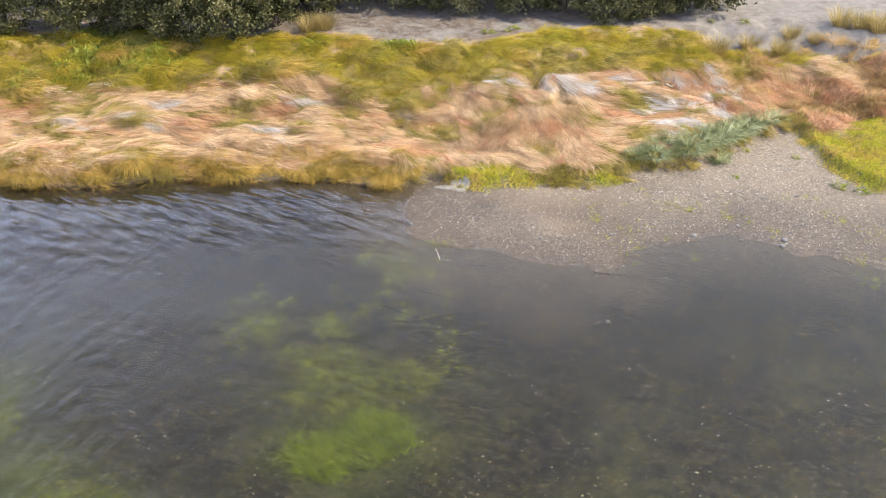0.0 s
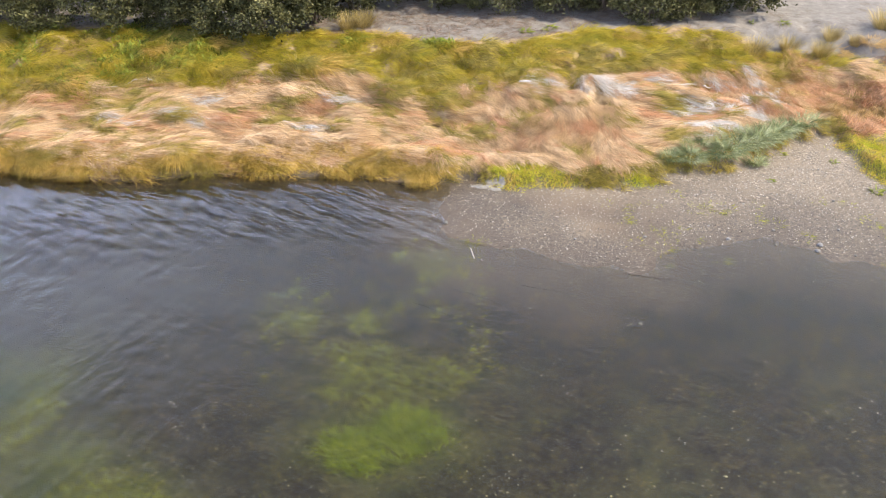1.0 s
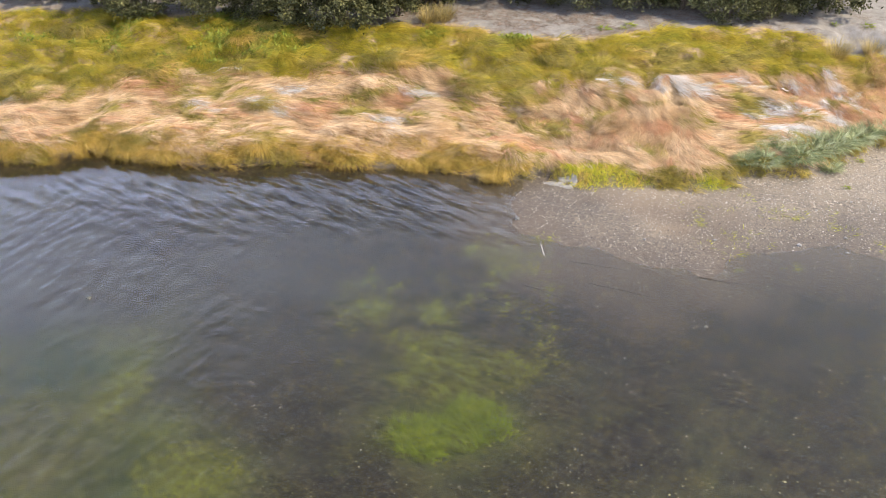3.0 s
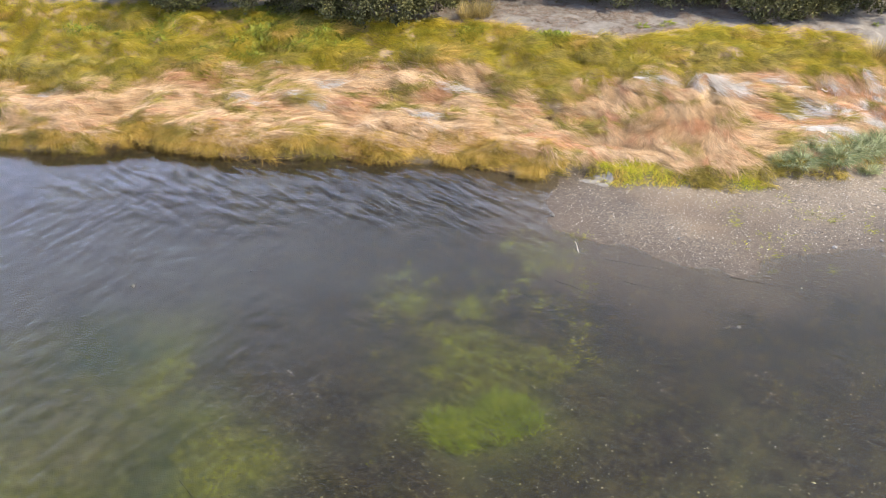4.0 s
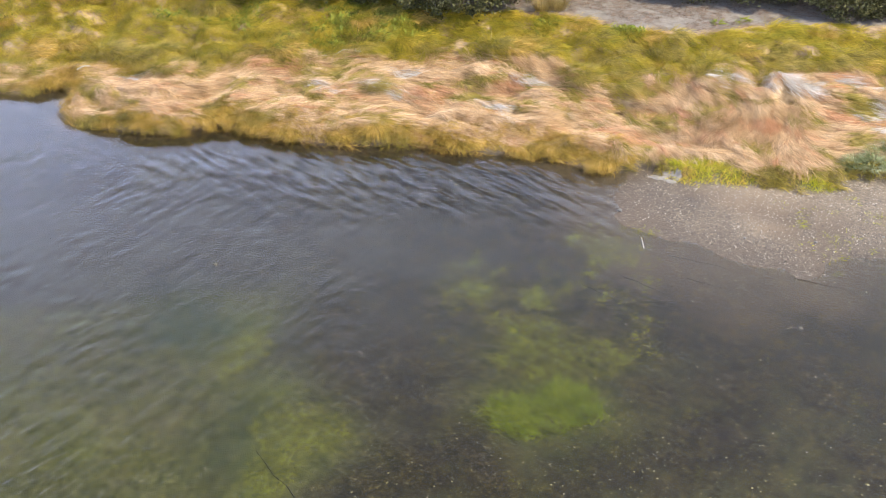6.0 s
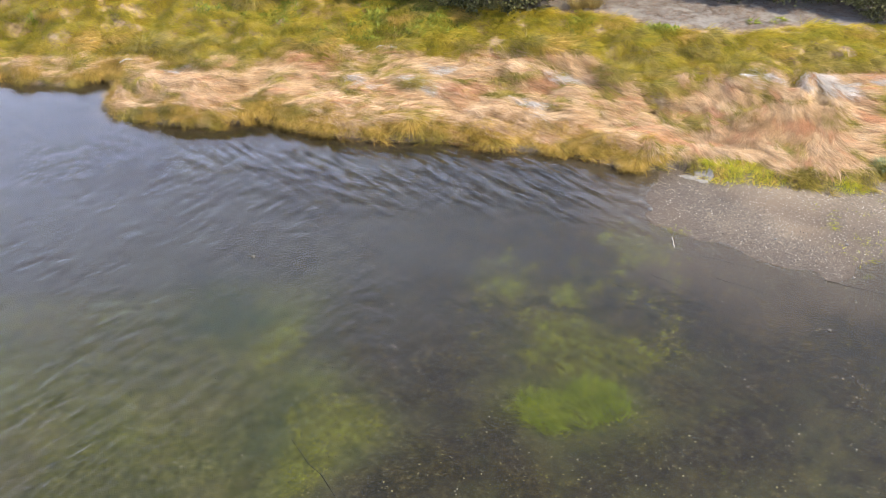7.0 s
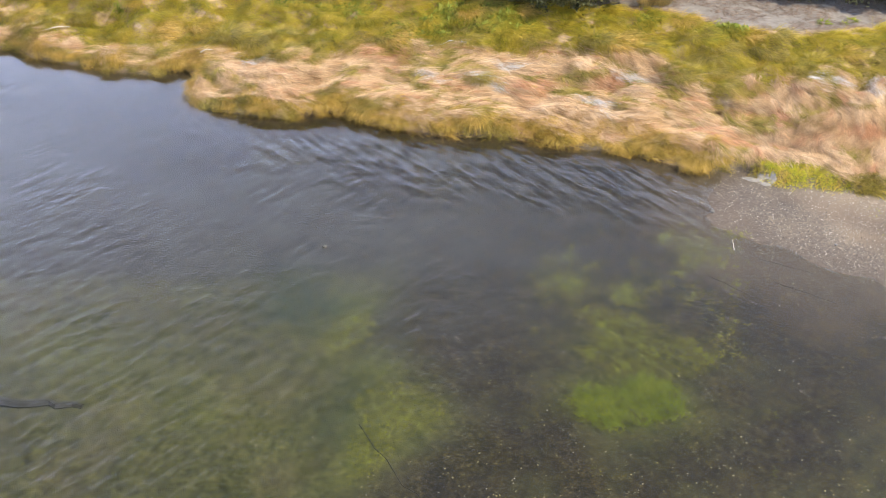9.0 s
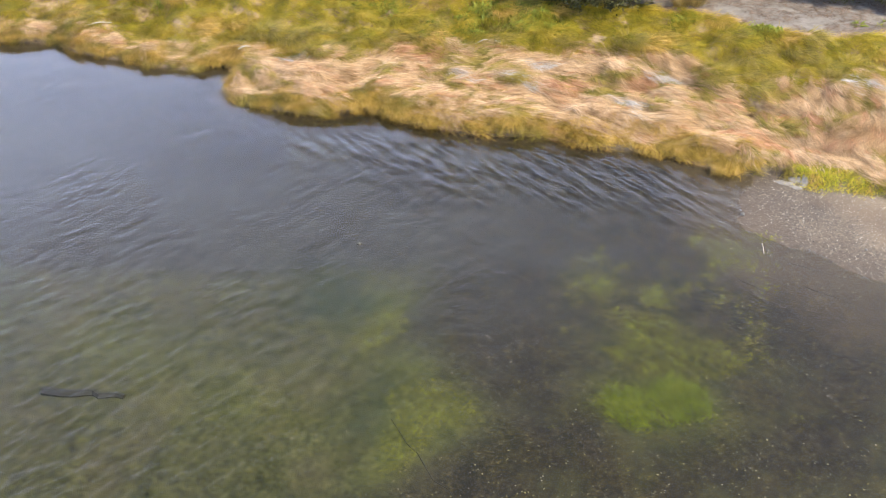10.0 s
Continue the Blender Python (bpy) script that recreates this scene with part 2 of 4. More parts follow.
def ground_material():
    n = Nodes("gravel, soil and sand")
    at = n.place()
    wet, soil, sand, alga, mud = (n.attr(a) for a in ("wet", "soil", "sand", "alga", "mud"))
    cells = n.add("TexVoronoi", {"Vector": at, "Scale": 21.0, "Randomness": 1.0})
    cells2 = n.add("TexVoronoi", {"Vector": at, "Scale": 10.0, "Randomness": 1.0})
    grain = n.noise(60, 4, .7)
    broad = n.noise(.45, 5, .6)
    stone = n.ramp(n.add("SeparateColor", {0: cells.outputs["Color"]}).outputs[0],
        [(.0, (.09, .085, .08)), (.35, (.17, .16, .15)), (.7, (.25, .235, .21)), (.93, (.33, .305, .27)), (1, (.55, .52, .47))])
    stone2 = n.ramp(n.add("SeparateColor", {0: cells2.outputs["Color"]}).outputs[1],
        [(.0, (.11, .105, .10)), (.5, (.19, .18, .165)), (.9, (.27, .25, .225)), (1, (.5, .47, .42))])
    gravel = n.mix(n.span(broad, .42, .62), stone, stone2)
    gravel = n.mix(n.span(n.noise(1.3, 4, .6), .4, .75), gravel, (.22, .20, .175))
    fine = n.mix(n.span(grain, .3, .7), (.165, .14, .116), (.25, .218, .183))
    gravel = n.mix(mud, gravel, fine)
    gravel = n.mix(1.0, gravel, (.97, .85, .70), "MULTIPLY")
    sandy = n.mix(n.span(n.noise(2.2, 5, .65), .35, .7), (.16, .145, .125), (.27, .245, .215))
    sandy = n.mix(n.span(grain, .45, .75), sandy, (.15, .13, .11))
    sandy = n.mix(n.span(n.noise(1.3, 6, .7), .5, .68), sandy, n.mix(n.span(n.noise(9, 4, .7), .4, .6), (.085, .068, .052), (.20, .165, .135)))
    earth = n.mix(n.span(n.noise(3.0, 5, .65), .35, .65), (.20, .135, .07), (.42, .30, .175))
    green = n.mix(n.span(n.noise(2.4, 6, .65), .36, .66), (.032, .038, .016), (.135, .138, .046))
    green = n.mix(n.span(n.noise(.5, 3, .5), .45, .65), green, n.mix(.5, green, (.12, .10, .055)))
    dry = n.mix(soil, n.mix(sand, gravel, sandy), earth)
    damp = n.mix(1.0, dry, (.42, .40, .385), "MULTIPLY")
    pick = n.add("SeparateColor", {0: cells.outputs["Color"]}).outputs[2]
    # bed under water: dark film on the stones, plus light lost with depth, as colour
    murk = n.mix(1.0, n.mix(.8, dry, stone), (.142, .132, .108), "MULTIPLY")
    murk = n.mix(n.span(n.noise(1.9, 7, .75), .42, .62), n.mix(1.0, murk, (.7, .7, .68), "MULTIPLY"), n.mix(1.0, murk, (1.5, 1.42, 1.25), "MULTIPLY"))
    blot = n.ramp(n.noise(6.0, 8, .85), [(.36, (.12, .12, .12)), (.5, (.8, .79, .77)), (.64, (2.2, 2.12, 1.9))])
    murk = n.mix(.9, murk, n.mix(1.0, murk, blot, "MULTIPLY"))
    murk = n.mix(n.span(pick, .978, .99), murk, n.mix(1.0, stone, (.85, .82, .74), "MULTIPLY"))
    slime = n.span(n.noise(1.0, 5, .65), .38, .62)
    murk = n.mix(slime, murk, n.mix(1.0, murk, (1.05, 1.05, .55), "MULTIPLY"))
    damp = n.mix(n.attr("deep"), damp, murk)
    col = n.mix(wet, dry, damp)
    clump = n.math("MULTIPLY", alga, n.span(n.noise(5.0, 6, .75), .3, .65), clamp=True)
    col = n.mix(n.math("MAXIMUM", clump, n.math("MULTIPLY", alga, .55)), col, green)
    # greyer bed at the left: silt, with pale sky sheen put into the colour
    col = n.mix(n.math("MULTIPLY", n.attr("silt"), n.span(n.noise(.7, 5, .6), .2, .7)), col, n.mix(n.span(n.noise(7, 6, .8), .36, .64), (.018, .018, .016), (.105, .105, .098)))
    lush = n.math("MULTIPLY", n.attr("lush"), n.span(n.noise(3.0, 5, .7), .2, .65))
    col = n.mix(lush, col, n.mix(n.span(n.noise(7.0, 4, .7), .35, .65), (.06, .075, .015), (.17, .185, .032)))
    # dark green weed colour, with a deep spot's dimness put into it
    col = n.mix(n.math("MULTIPLY", n.attr("rank"), n.span(n.noise(3.0, 5, .7), .2, .6)), col, (.03, .045, .026))
    h = n.math("ADD", n.math("MULTIPLY", cells.outputs["Distance"], -1.0), n.math("MULTIPLY", grain, .35))
    bump = n.bump(h, .35, .035)
    rough = n.math("SUBTRACT", .85, n.math("MULTIPLY", wet, .35))
    p = n.add("BsdfPrincipled", {"Base Color": col, "Roughness": rough, "Normal": bump, "Specular IOR Level": .35})
    return n.done(p.outputs[0])


def water_material():
    n = Nodes("clear shallow river water")
    at = n.place()
    x = n.add("SeparateXYZ", {0: at}).outputs[0]

    def train(length, wave, angle, detail=2):
        """Waves with crests of that length and spacing, running at that angle to the x axis."""
        co = n.add("TexCoord").outputs["Object"]
        bent = n.mix(.12, co, n.add("TexNoise", {"Vector": co, "Scale": .35}).outputs[1], "ADD")
        vec = n.add("Mapping", {"Vector": bent, "Scale": (length, wave, 1), "Rotation": (0, 0, radians(angle))}, vector_type="TEXTURE").outputs[0]
        return n.noise(1.0, detail, .45, vec)

    gust = n.span(n.noise(.16, 3, .5), .3, .7)
    left = n.span(x, 1.0, -17.0)
    calm, bank = n.attr("calm"), n.attr("laps")
    swell = n.math("MULTIPLY", n.math("MULTIPLY", train(.95, .42, 64, 3), n.math("MULTIPLY_ADD", calm, -.8, 1.0)), n.math("ADD", .012, n.math("MULTIPLY", left, n.math("MULTIPLY_ADD", gust, .024, .019))))
    lap = n.math("MULTIPLY", train(1.3, .46, -33, 1), n.math("MULTIPLY_ADD", bank, .115, .010))
    chop = n.math("MULTIPLY", train(.7, .24, -34, 3), n.math("MULTIPLY_ADD", gust, .016, .012))
    h = n.math("ADD", swell, n.math("ADD", lap, chop))
    bump = n.bump(h, 1.0, 1.0)
    fres = n.add("Fresnel", {"IOR": 1.33, "Normal": bump}).outputs[0]
    clear = n.add("BsdfTransparent", {"Color": (.93, .95, .92, 1)})
    gloss = n.add("BsdfGlossy", {"Color": (1, 1, 1, 1), "Roughness": .02, "Normal": bump})
    return n.done(n.add("MixShader", {0: fres, 1: clear.outputs[0], 2: gloss.outputs[0]}).outputs[0])


def plain_material(name, dark, light, scale, rough=.8, relief=.4, stretch=(1, 1, 1)):
    n = Nodes(name)
    f = n.noise(scale, 5, .65, n.place(stretch))
    g = n.noise(scale * 6, 3, .6, n.place(stretch))
    col = n.mix(n.span(f, .3, .7), dark, light)
    col = n.mix(n.span(g, .35, .8), col, n.mix(.5, col, dark))
    own = n.add("ObjectInfo").outputs["Random"]
    col = n.add("HueSaturation", {"Color": col, "Value": n.math("MULTIPLY_ADD", own, .7, .65)}).outputs[0] if relief > .5 else col
    p = n.add("BsdfPrincipled", {"Base Color": col, "Roughness": rough, "Normal": n.bump(n.math("ADD", f, g), relief, .02)})
    return n.done(p.outputs[0])


def pebble_material(name, stops):
    n = Nodes(name)
    own = n.add("NewGeometry").outputs["Random Per Island"]
    col = n.ramp(own, stops)
    col = n.mix(n.span(n.noise(45, 4, .7), .35, .7), col, n.mix(1.0, col, (.7, .68, .66), "MULTIPLY"))
    p = n.add("BsdfPrincipled", {"Base Color": col, "Roughness": .75, "Normal": n.bump(n.noise(60, 3, .6), .3, .01)})
    return n.done(p.outputs[0])


M_GROUND = ground_material()
M_WATER = water_material()
M_PEBBLE = pebble_material("mixed grey and cream pebbles", [(0, (.11, .1, .085)), (.25, (.21, .19, .16)), (.6, (.33, .295, .24)), (.88, (.45, .41, .35)), (1, (.66, .62, .55))])
M_BED_PEBBLE = pebble_material("silt-coated river bed pebbles", [(0, (.02, .019, .016)), (.45, (.06, .056, .045)), (.75, (.12, .11, .088)), (.93, (.17, .158, .132)), (1, (.4, .375, .32))])
M_STONE = plain_material("grey river stone", (.12, .115, .105), (.26, .245, .22), 9.0, .75, .6)
M_BARK = plain_material("brown bush wood", (.07, .05, .035), (.17, .13, .10), 9.0, .85, .4, (1, 1, .2))
M_DRIFT = plain_material("bleached driftwood", (.42, .38, .33), (.70, .66, .60), 14.0, .75, .4, (1, 1, .2))
M_SUNK = plain_material("waterlogged dark wood", (.02, .02, .016), (.05, .048, .036), 8.0, .6, .4)
M_TWIG = blade_material("dead brown twigs", [(0, (.07, .045, .03)), (.5, (.16, .11, .08)), (1, (.30, .23, .17))], .8, .0)
M_PALE = plain_material("dried pale foam and silt", (.15, .135, .115), (.28, .26, .22), 6.0, .9, .4)


# ---- large structure ----
rng = np.random.RandomState(11)


def link_mesh(name, verts, faces, material, attrs=(), smooth=True):
    """A mesh object from numpy arrays; faces is one array (n, 3 or 4) or a list of such arrays."""
    me = bpy.data.meshes.new(name)
    faces = faces if isinstance(faces, list) else [faces]
    me.vertices.add(len(verts))
    me.vertices.foreach_set("co", np.asarray(verts, np.float32).ravel())
    loops = np.concatenate([f.ravel() for f in faces]).astype(np.int32)
    sizes = np.concatenate([np.full(len(f), f.shape[1]) for f in faces])
    me.loops.add(len(loops))
    me.loops.foreach_set("vertex_index", loops)
    me.polygons.add(len(sizes))
    me.polygons.foreach_set("loop_start", np.concatenate([[0], np.cumsum(sizes)[:-1]]).astype(np.int32))
    me.polygons.foreach_set("use_smooth", np.full(len(sizes), smooth))
    me.update(calc_edges=True)
    for key, values in attrs:
        me.attributes.new(key, "FLOAT", "POINT").data.foreach_set("value", np.asarray(values, np.float32))
    me.materials.append(material)
    return new(name, me)


def under(ob, parent):
    ob.parent = parent
    return ob


X0, X1, Y0, Y1, STEP = -50.0, 32.0, 4.0, 62.0, .25
reach = np.array([3, 8, 18, 40, 90, 220, 600, 1600.])
gx = np.concatenate([X0 - reach[::-1], np.arange(X0, X1 + .01, STEP), X1 + reach])
gy = np.concatenate([Y0 - reach[::-1], np.arange(Y0, Y1 + .01, STEP), Y1 + reach])
GX, GY = np.meshgrid(gx, gy)
GZ = height(GX, GY)
DV, DG = shore(GX, GY)
k0, k1 = len(reach), len(reach) + int(round((X1 - X0) / STEP)) + 1
r1 = len(reach) + int(round((Y1 - Y0) / STEP)) + 1
NEAR = GZ[k0:r1, k0:k1]
NEAR_DV = DV[k0:r1, k0:k1]


def sample(field, x, y):
    u = np.clip((np.asarray(x) - X0) / STEP, 0, field.shape[1] - 1.001)
    v = np.clip((np.asarray(y) - Y0) / STEP, 0, field.shape[0] - 1.001)
    i, j = u.astype(int), v.astype(int)
    a, b = u - i, v - j
    return (field[j, i] * (1 - a) + field[j, i + 1] * a) * (1 - b) + (field[j + 1, i] * (1 - a) + field[j + 1, i + 1] * a) * b


def ground_z(x, y):
    return sample(NEAR, x, y)


# back edge of the fallen straw, and back edge of the meadow
STRAW_BACK = np.array([(-60, 33.5), (-45, 34.6), (-38, 35.5), (-33.8, 34.9), (-28.8, 35.4), (-26.6, 36), (-22.5, 36.8), (-19.6, 38.8),
    (-16, 39.5), (-13.6, 39.8), (-9.4, 40.2), (-6.4, 40.7), (-3.8, 39.7), (-2.2, 38.8), (-.8, 40), (1, 40.9), (3.4, 41.8),
    (7.8, 43.2), (11.2, 43.7), (14, 44), (17.7, 45), (21.6, 45.2), (40, 45)])
MEADOW_BACK = np.array([(-60, 40), (-45, 42.5), (-35, 44.5), (-25, 45), (-21.6, 45), (-15, 45.4), (-9.4, 45.2), (-8.2, 45.6), (-5.5, 45.6),
    (-2, 44.3), (1.9, 45.4), (3.7, 46.6), (6.3, 47), (10.6, 47.8), (13, 47.2), (15, 46.2), (18, 45.6), (22, 45.2), (40, 44)])
WEED_BED = np.array([(-60, -20), (-48, 10), (-30, 17), (-22.5, 19.2), (-18.6, 20.5), (-15.3, 22.2), (-12.4, 22.6), (-11.6, 20.4), (-10.9, 18.6),
    (-9, 17.4), (-7.4, 16.6), (-7.3, 14.6), (-9, 12), (-11.5, 9), (-14, 3), (-14, -20)])


def straw_back(x):
    return np.interp(x, STRAW_BACK[:, 0], STRAW_BACK[:, 1])


def meadow_back(x):
    return np.interp(x, MEADOW_BACK[:, 0], MEADOW_BACK[:, 1])


TURF = np.array([(1.5, 33.7, 1.2, .8), (3.0, 33.3, .9, .35), (6.2, 33.6, .8, .35), (17.2, 35.8, 2.0, 1.7), (16.2, 37.4, 1.2, .8), (17.0, 34.2, 1.3, 1.0), (19.5, 37.5, 2.5, 2.0), (19.5, 34.0, 2.3, 1.3), (22.5, 35.5, 3.5, 3)])


def spots(table, x, y):
    v = np.zeros_like(x)
    for cx, cy, rx, ry in table:
        v = np.maximum(v, np.exp(-((x - cx) / rx) ** 2 - ((y - cy) / ry) ** 2))
    return v


wob = .9 * (fbm(GX, GY, 1.5, 2) - .5)
soil = ease(DV + wob, .0, .35) * (1 - ease(GY + 2 * wob - meadow_back(GX), -.4, .5))
sand = ease(DV, 3, 5)
wet = 1 - ease(GZ + .09 * (fbm(GX, GY, 1.2, 9) - .5), -.01, .19)
# damp darker gravel beyond the pale silt
wet = np.maximum(wet, .8 * ease(GX - 5.4 - .8 * (GY - 27.6) + 1.2 * wob, 0, .9) * (1 - ease(GY + 2 * wob, 30.6, 34.2)))
alga = np.where(inside(WEED_BED, GX, GY), 1, 0) * ease(away(WEED_BED, GX, GY) + wob, .0, 1.3) + (.28 * ease(fbm(GX, GY, 3.5, 12), .5, .75) + .3 * ease(fbm(GX, GY, 1.1, 13), .5, .75) * ease(GX - GY + 24, -3, 4)) * ease(-GZ, .1, .2)
mud = ease(fbm(GX, GY, 2.6, 15), .35, .6) * np.exp(-((GX - 3.4) / 4.2) ** 2 - ((GY - 30) / 2.6) ** 2) * 1.4
turf_ground = ease(spots(TURF, GX, GY) + .5 * (fbm(GX, GY, 1.2, 70) - .5), .25, .45) * ease(DV, -.3, .1)
lush = np.zeros_like(GX)
for cx, cy, rx, ry in ((-12.2, 19.6, 1.0, 2.2), (-10.4, 17.6, 1.2, 1.2), (-8.8, 16.2, 1.7, 1.2), (-9.4, 14.4, .9, 1.8), (-2.3, 18.7, 2.2, 1.3), (-2.7, 20.9, 2.4, 1.5), (-5.5, 24.0, 1.0, 1.0), (-3.4, 23.9, .7, .8), (-1.6, 27.4, 1.0, .8), (-20, 15, 3, 1.5), (-15, 14, 4, 2)):
    lush = np.maximum(lush, (.8 if -13 < cx and cy < 20 else .45) * np.exp(-((GX + wob - cx) / rx) ** 2 - ((GY + wob - cy) / ry) ** 2))
ny, nx = GX.shape
q = (np.arange(ny - 1)[:, None] * nx + np.arange(nx - 1)).ravel()
quads = np.stack([q, q + 1, q + 1 + nx, q + nx], 1)
ground = link_mesh("ground", np.stack([GX, GY, GZ], -1).reshape(-1, 3), quads, M_GROUND,
    # silt also lightens the left bed for missing sky reflection, kept off the bank
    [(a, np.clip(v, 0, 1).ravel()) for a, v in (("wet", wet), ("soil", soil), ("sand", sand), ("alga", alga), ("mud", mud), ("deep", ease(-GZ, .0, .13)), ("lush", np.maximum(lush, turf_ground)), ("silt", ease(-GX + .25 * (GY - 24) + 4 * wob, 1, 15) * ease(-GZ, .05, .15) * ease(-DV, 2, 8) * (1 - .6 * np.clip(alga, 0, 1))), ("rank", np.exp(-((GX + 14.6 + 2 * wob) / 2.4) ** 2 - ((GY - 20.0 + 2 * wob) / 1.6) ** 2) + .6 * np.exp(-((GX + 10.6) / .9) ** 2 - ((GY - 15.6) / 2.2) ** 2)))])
tagged(ground, "grey gravel river bed rising to a sandy grassy bank", "ground", kind="structure")

wx = np.concatenate([[-1600, -300, -80], np.arange(-50, 30.1, .5), [60, 300, 1600]])
wy = np.concatenate([[-1600, -300, -40, 0], np.arange(12, 42.1, .5)])
WX, WY = np.meshgrid(wx, wy)
WDV = signed(EDGE, WX, WY)
q = (np.arange(len(wy) - 1)[:, None] * len(wx) + np.arange(len(wx) - 1)).ravel()
water = link_mesh("water", np.stack([WX, WY, 0 * WX], -1).reshape(-1, 3), np.stack([q, q + 1, q + 1 + len(wx), q + len(wx)], 1), M_WATER,
    [("calm", (1 - ease(-WDV, .8, 5)).ravel()), ("laps", (ease(-WDV, .1, 1.4) * (1 - ease(-WDV, 2.5, 7)) * (1 - ease(WX, -3.5, .5)) * (.45 + .55 * ease(WX, -24, -13))).ravel())])
tagged(water, "clear shallow rippled river water over gravel", "water", kind="structure")


# ---- grass and other plants ----
def blades(base, yaw, length, width, rise, fall, curl=0.0, on_ground=True, fine=True):
    """Curved tapering blades: they leave base, rise by rise * length and droop by fall * length. Returns vertices and faces."""
    n = len(base)
    levels, half = (np.array([0, .3, .65, 1.0]), np.array([.8, 1.0, .75, 0.0])) if fine else (np.array([0, .5, 1.0]), np.array([.9, 1.0, 0.0]))
    top = len(levels) - 1
    one = np.ones(n)
    yaw, length, width, rise, fall, curl = (np.asarray(v) * one for v in (yaw, length, width, rise, fall, curl))
    out = np.zeros((n, 2 * top + 1, 3))
    x, y = base[:, 0].copy(), base[:, 1].copy()
    last = 0.0
    flat = np.sqrt(np.clip(1 - (rise - fall) ** 2, .08, 1))
    for k, s in enumerate(levels):
        a = yaw + curl * s
        x = x + np.cos(a) * length * flat * (s - last)
        y = y + np.sin(a) * length * flat * (s - last)
        last = s
        lift = length * (rise * s - fall * s * s) + .015
        z = np.maximum(ground_z(x, y), base[:, 2] - .02) + lift if on_ground else base[:, 2] + lift
        side = np.stack([-np.sin(a), np.cos(a), .25 * np.ones(n)], 1) * (width * half[k] / 2)[:, None]
        mid = np.stack([x, y, z], 1)
        if k < top:
            out[:, 2 * k], out[:, 2 * k + 1] = mid - side, mid + side
        else:
            out[:, 2 * top] = mid
    i = np.arange(n)[:, None] * (2 * top + 1)
    if not fine:
        return out.reshape(-1, 3), [i + [0, 1, 3, 2], i + [2, 3, 4]]
    return out.reshape(-1, 3), [np.concatenate([i + [0, 1, 3, 2], i + [2, 3, 5, 4]]), i + [4, 5, 6]]


def scatter(n, x0, x1, y0, y1):
    return rng.uniform(x0, x1, n), rng.uniform(y0, y1, n)


def comb(x, y):
    """Heading of the fallen straw: along the shore on the narrow bank, towards the water on the broad one."""
    broad = ease(x, -6, 3)
    lean = -1.05 * broad + .15
    return lean + 2.3 * (fbm(x, y, 2.8, 21) - .5) * (1 + .7 * broad) - np.pi * (vnoise(x, y, 5.0, 30) > .8) * (1 - broad)


RED_SPOTS = np.array([(-1.2, 35.5, 3.0, .45), (8.6, 39.3, 2.6, .7), (12.2, 40.2, 2.6, .9), (15.2, 42.6, 2.6, 1.3), (4.6, 37.5, 1.2, .4),
    (10.5, 42.3, 3.5, .7), (-7, 38.6, 1.5, .5), (-19, 38, 2.2, .6), (0, 37.6, 1.2, .8), (-11, 37.2, 1.2, .5)])
WHITE_SPOTS = np.array([(-7.2, 36.5, 1.4, .4), (5.1, 41, 1.3, .9), (8, 41.8, 1.3, .8), (9.6, 40.6, .9, .5), (13.2, 43.4, 1.0, .5), (9.8, 38.2, 1.6, .6),
    (-6.6, 39, .8, .4), (-16.2, 36.4, .9, .5), (2.4, 40.6, 1.0, .6), (-12.5, 38.6, 1.4, .3), (12.6, 41.2, 1.2, .5), (-25.5, 35.6, 1, .4), (10.9, 43.0, 1.0, .5),
    (-17.2, 35.8, 1.0, .35), (-15.0, 36.1, .9, .3), (-13.0, 36.8, 1.0, .3), (-7.2, 35.5, .8, .3), (9.6, 36.8, 1.2, .6), (11.7, 39.6, 1.0, .5), (13.3, 42.7, .9, .4), (8.8, 39.7, 1.0, .5)])


def field(name, keep, yaw, length, width, rise, fall, material, label, category="grass", curl=.6, sink=0.0, each=1, spread=0.0, jitter=.14, crown=0.0, fine=True):
    """Stuff of blades at the places given, or of locks of several blades that lie together."""
    x, y = keep
    n = len(x)
    lock = np.repeat(rng.rand(n), each)
    own = lambda span: np.repeat(rng.uniform(*span, n), each)
    size, lift, droop, bend = own(length), own(rise), own(fall), own((-curl, curl))
    yaw = np.repeat(yaw, each)
    n *= each
    across, along = rng.normal(0, 1, n) * spread, rng.normal(0, 1, n) * spread * 1.6
    bx = np.repeat(x, each) + np.cos(yaw) * along - np.sin(yaw) * across
    by = np.repeat(y, each) + np.sin(yaw) * along + np.cos(yaw) * across
    bz = ground_z(bx, by) - sink + crown * np.exp(-(across / max(spread, .01)) ** 2)
    v, f = blades(np.stack([bx, by, bz], 1), yaw + rng.normal(0, jitter, n) - across * .5, size * rng.uniform(.7, 1.1, n), rng.uniform(*width, n),
        lift * rng.uniform(.7, 1.2, n), droop * rng.uniform(.75, 1.1, n), bend, fine=fine)
    return tagged(link_mesh(name, v, f, material, [("lock", np.repeat(lock, 7 if fine else 5))]), label, category, kind="stuff")


# fallen straw, in combed locks
x, y = scatter(17000, -50, 27, 31, 46)
dv = sample(NEAR_DV, x, y)
edge_noise = 1.8 * (fbm(x, y, 2.0, 40) - .5)
ok = (dv > .55 + .6 * edge_noise + .5 * ease(x, 0, 2)) & (y < straw_back(x) + edge_noise) & ~((x > 14.5) & (y < 41.5 + .3 * (x - 14.5)))
ok &= spots(TURF, x, y) < .45
ok &= spots(np.array([(a, b + .2, c + .4, c + .4) for a, b, _, c in HOLLOWS]), x, y) < .45
x, y = x[ok], y[ok]
red = spots(RED_SPOTS, x, y) + .5 * (fbm(x, y, 1.5, 50) - .5)
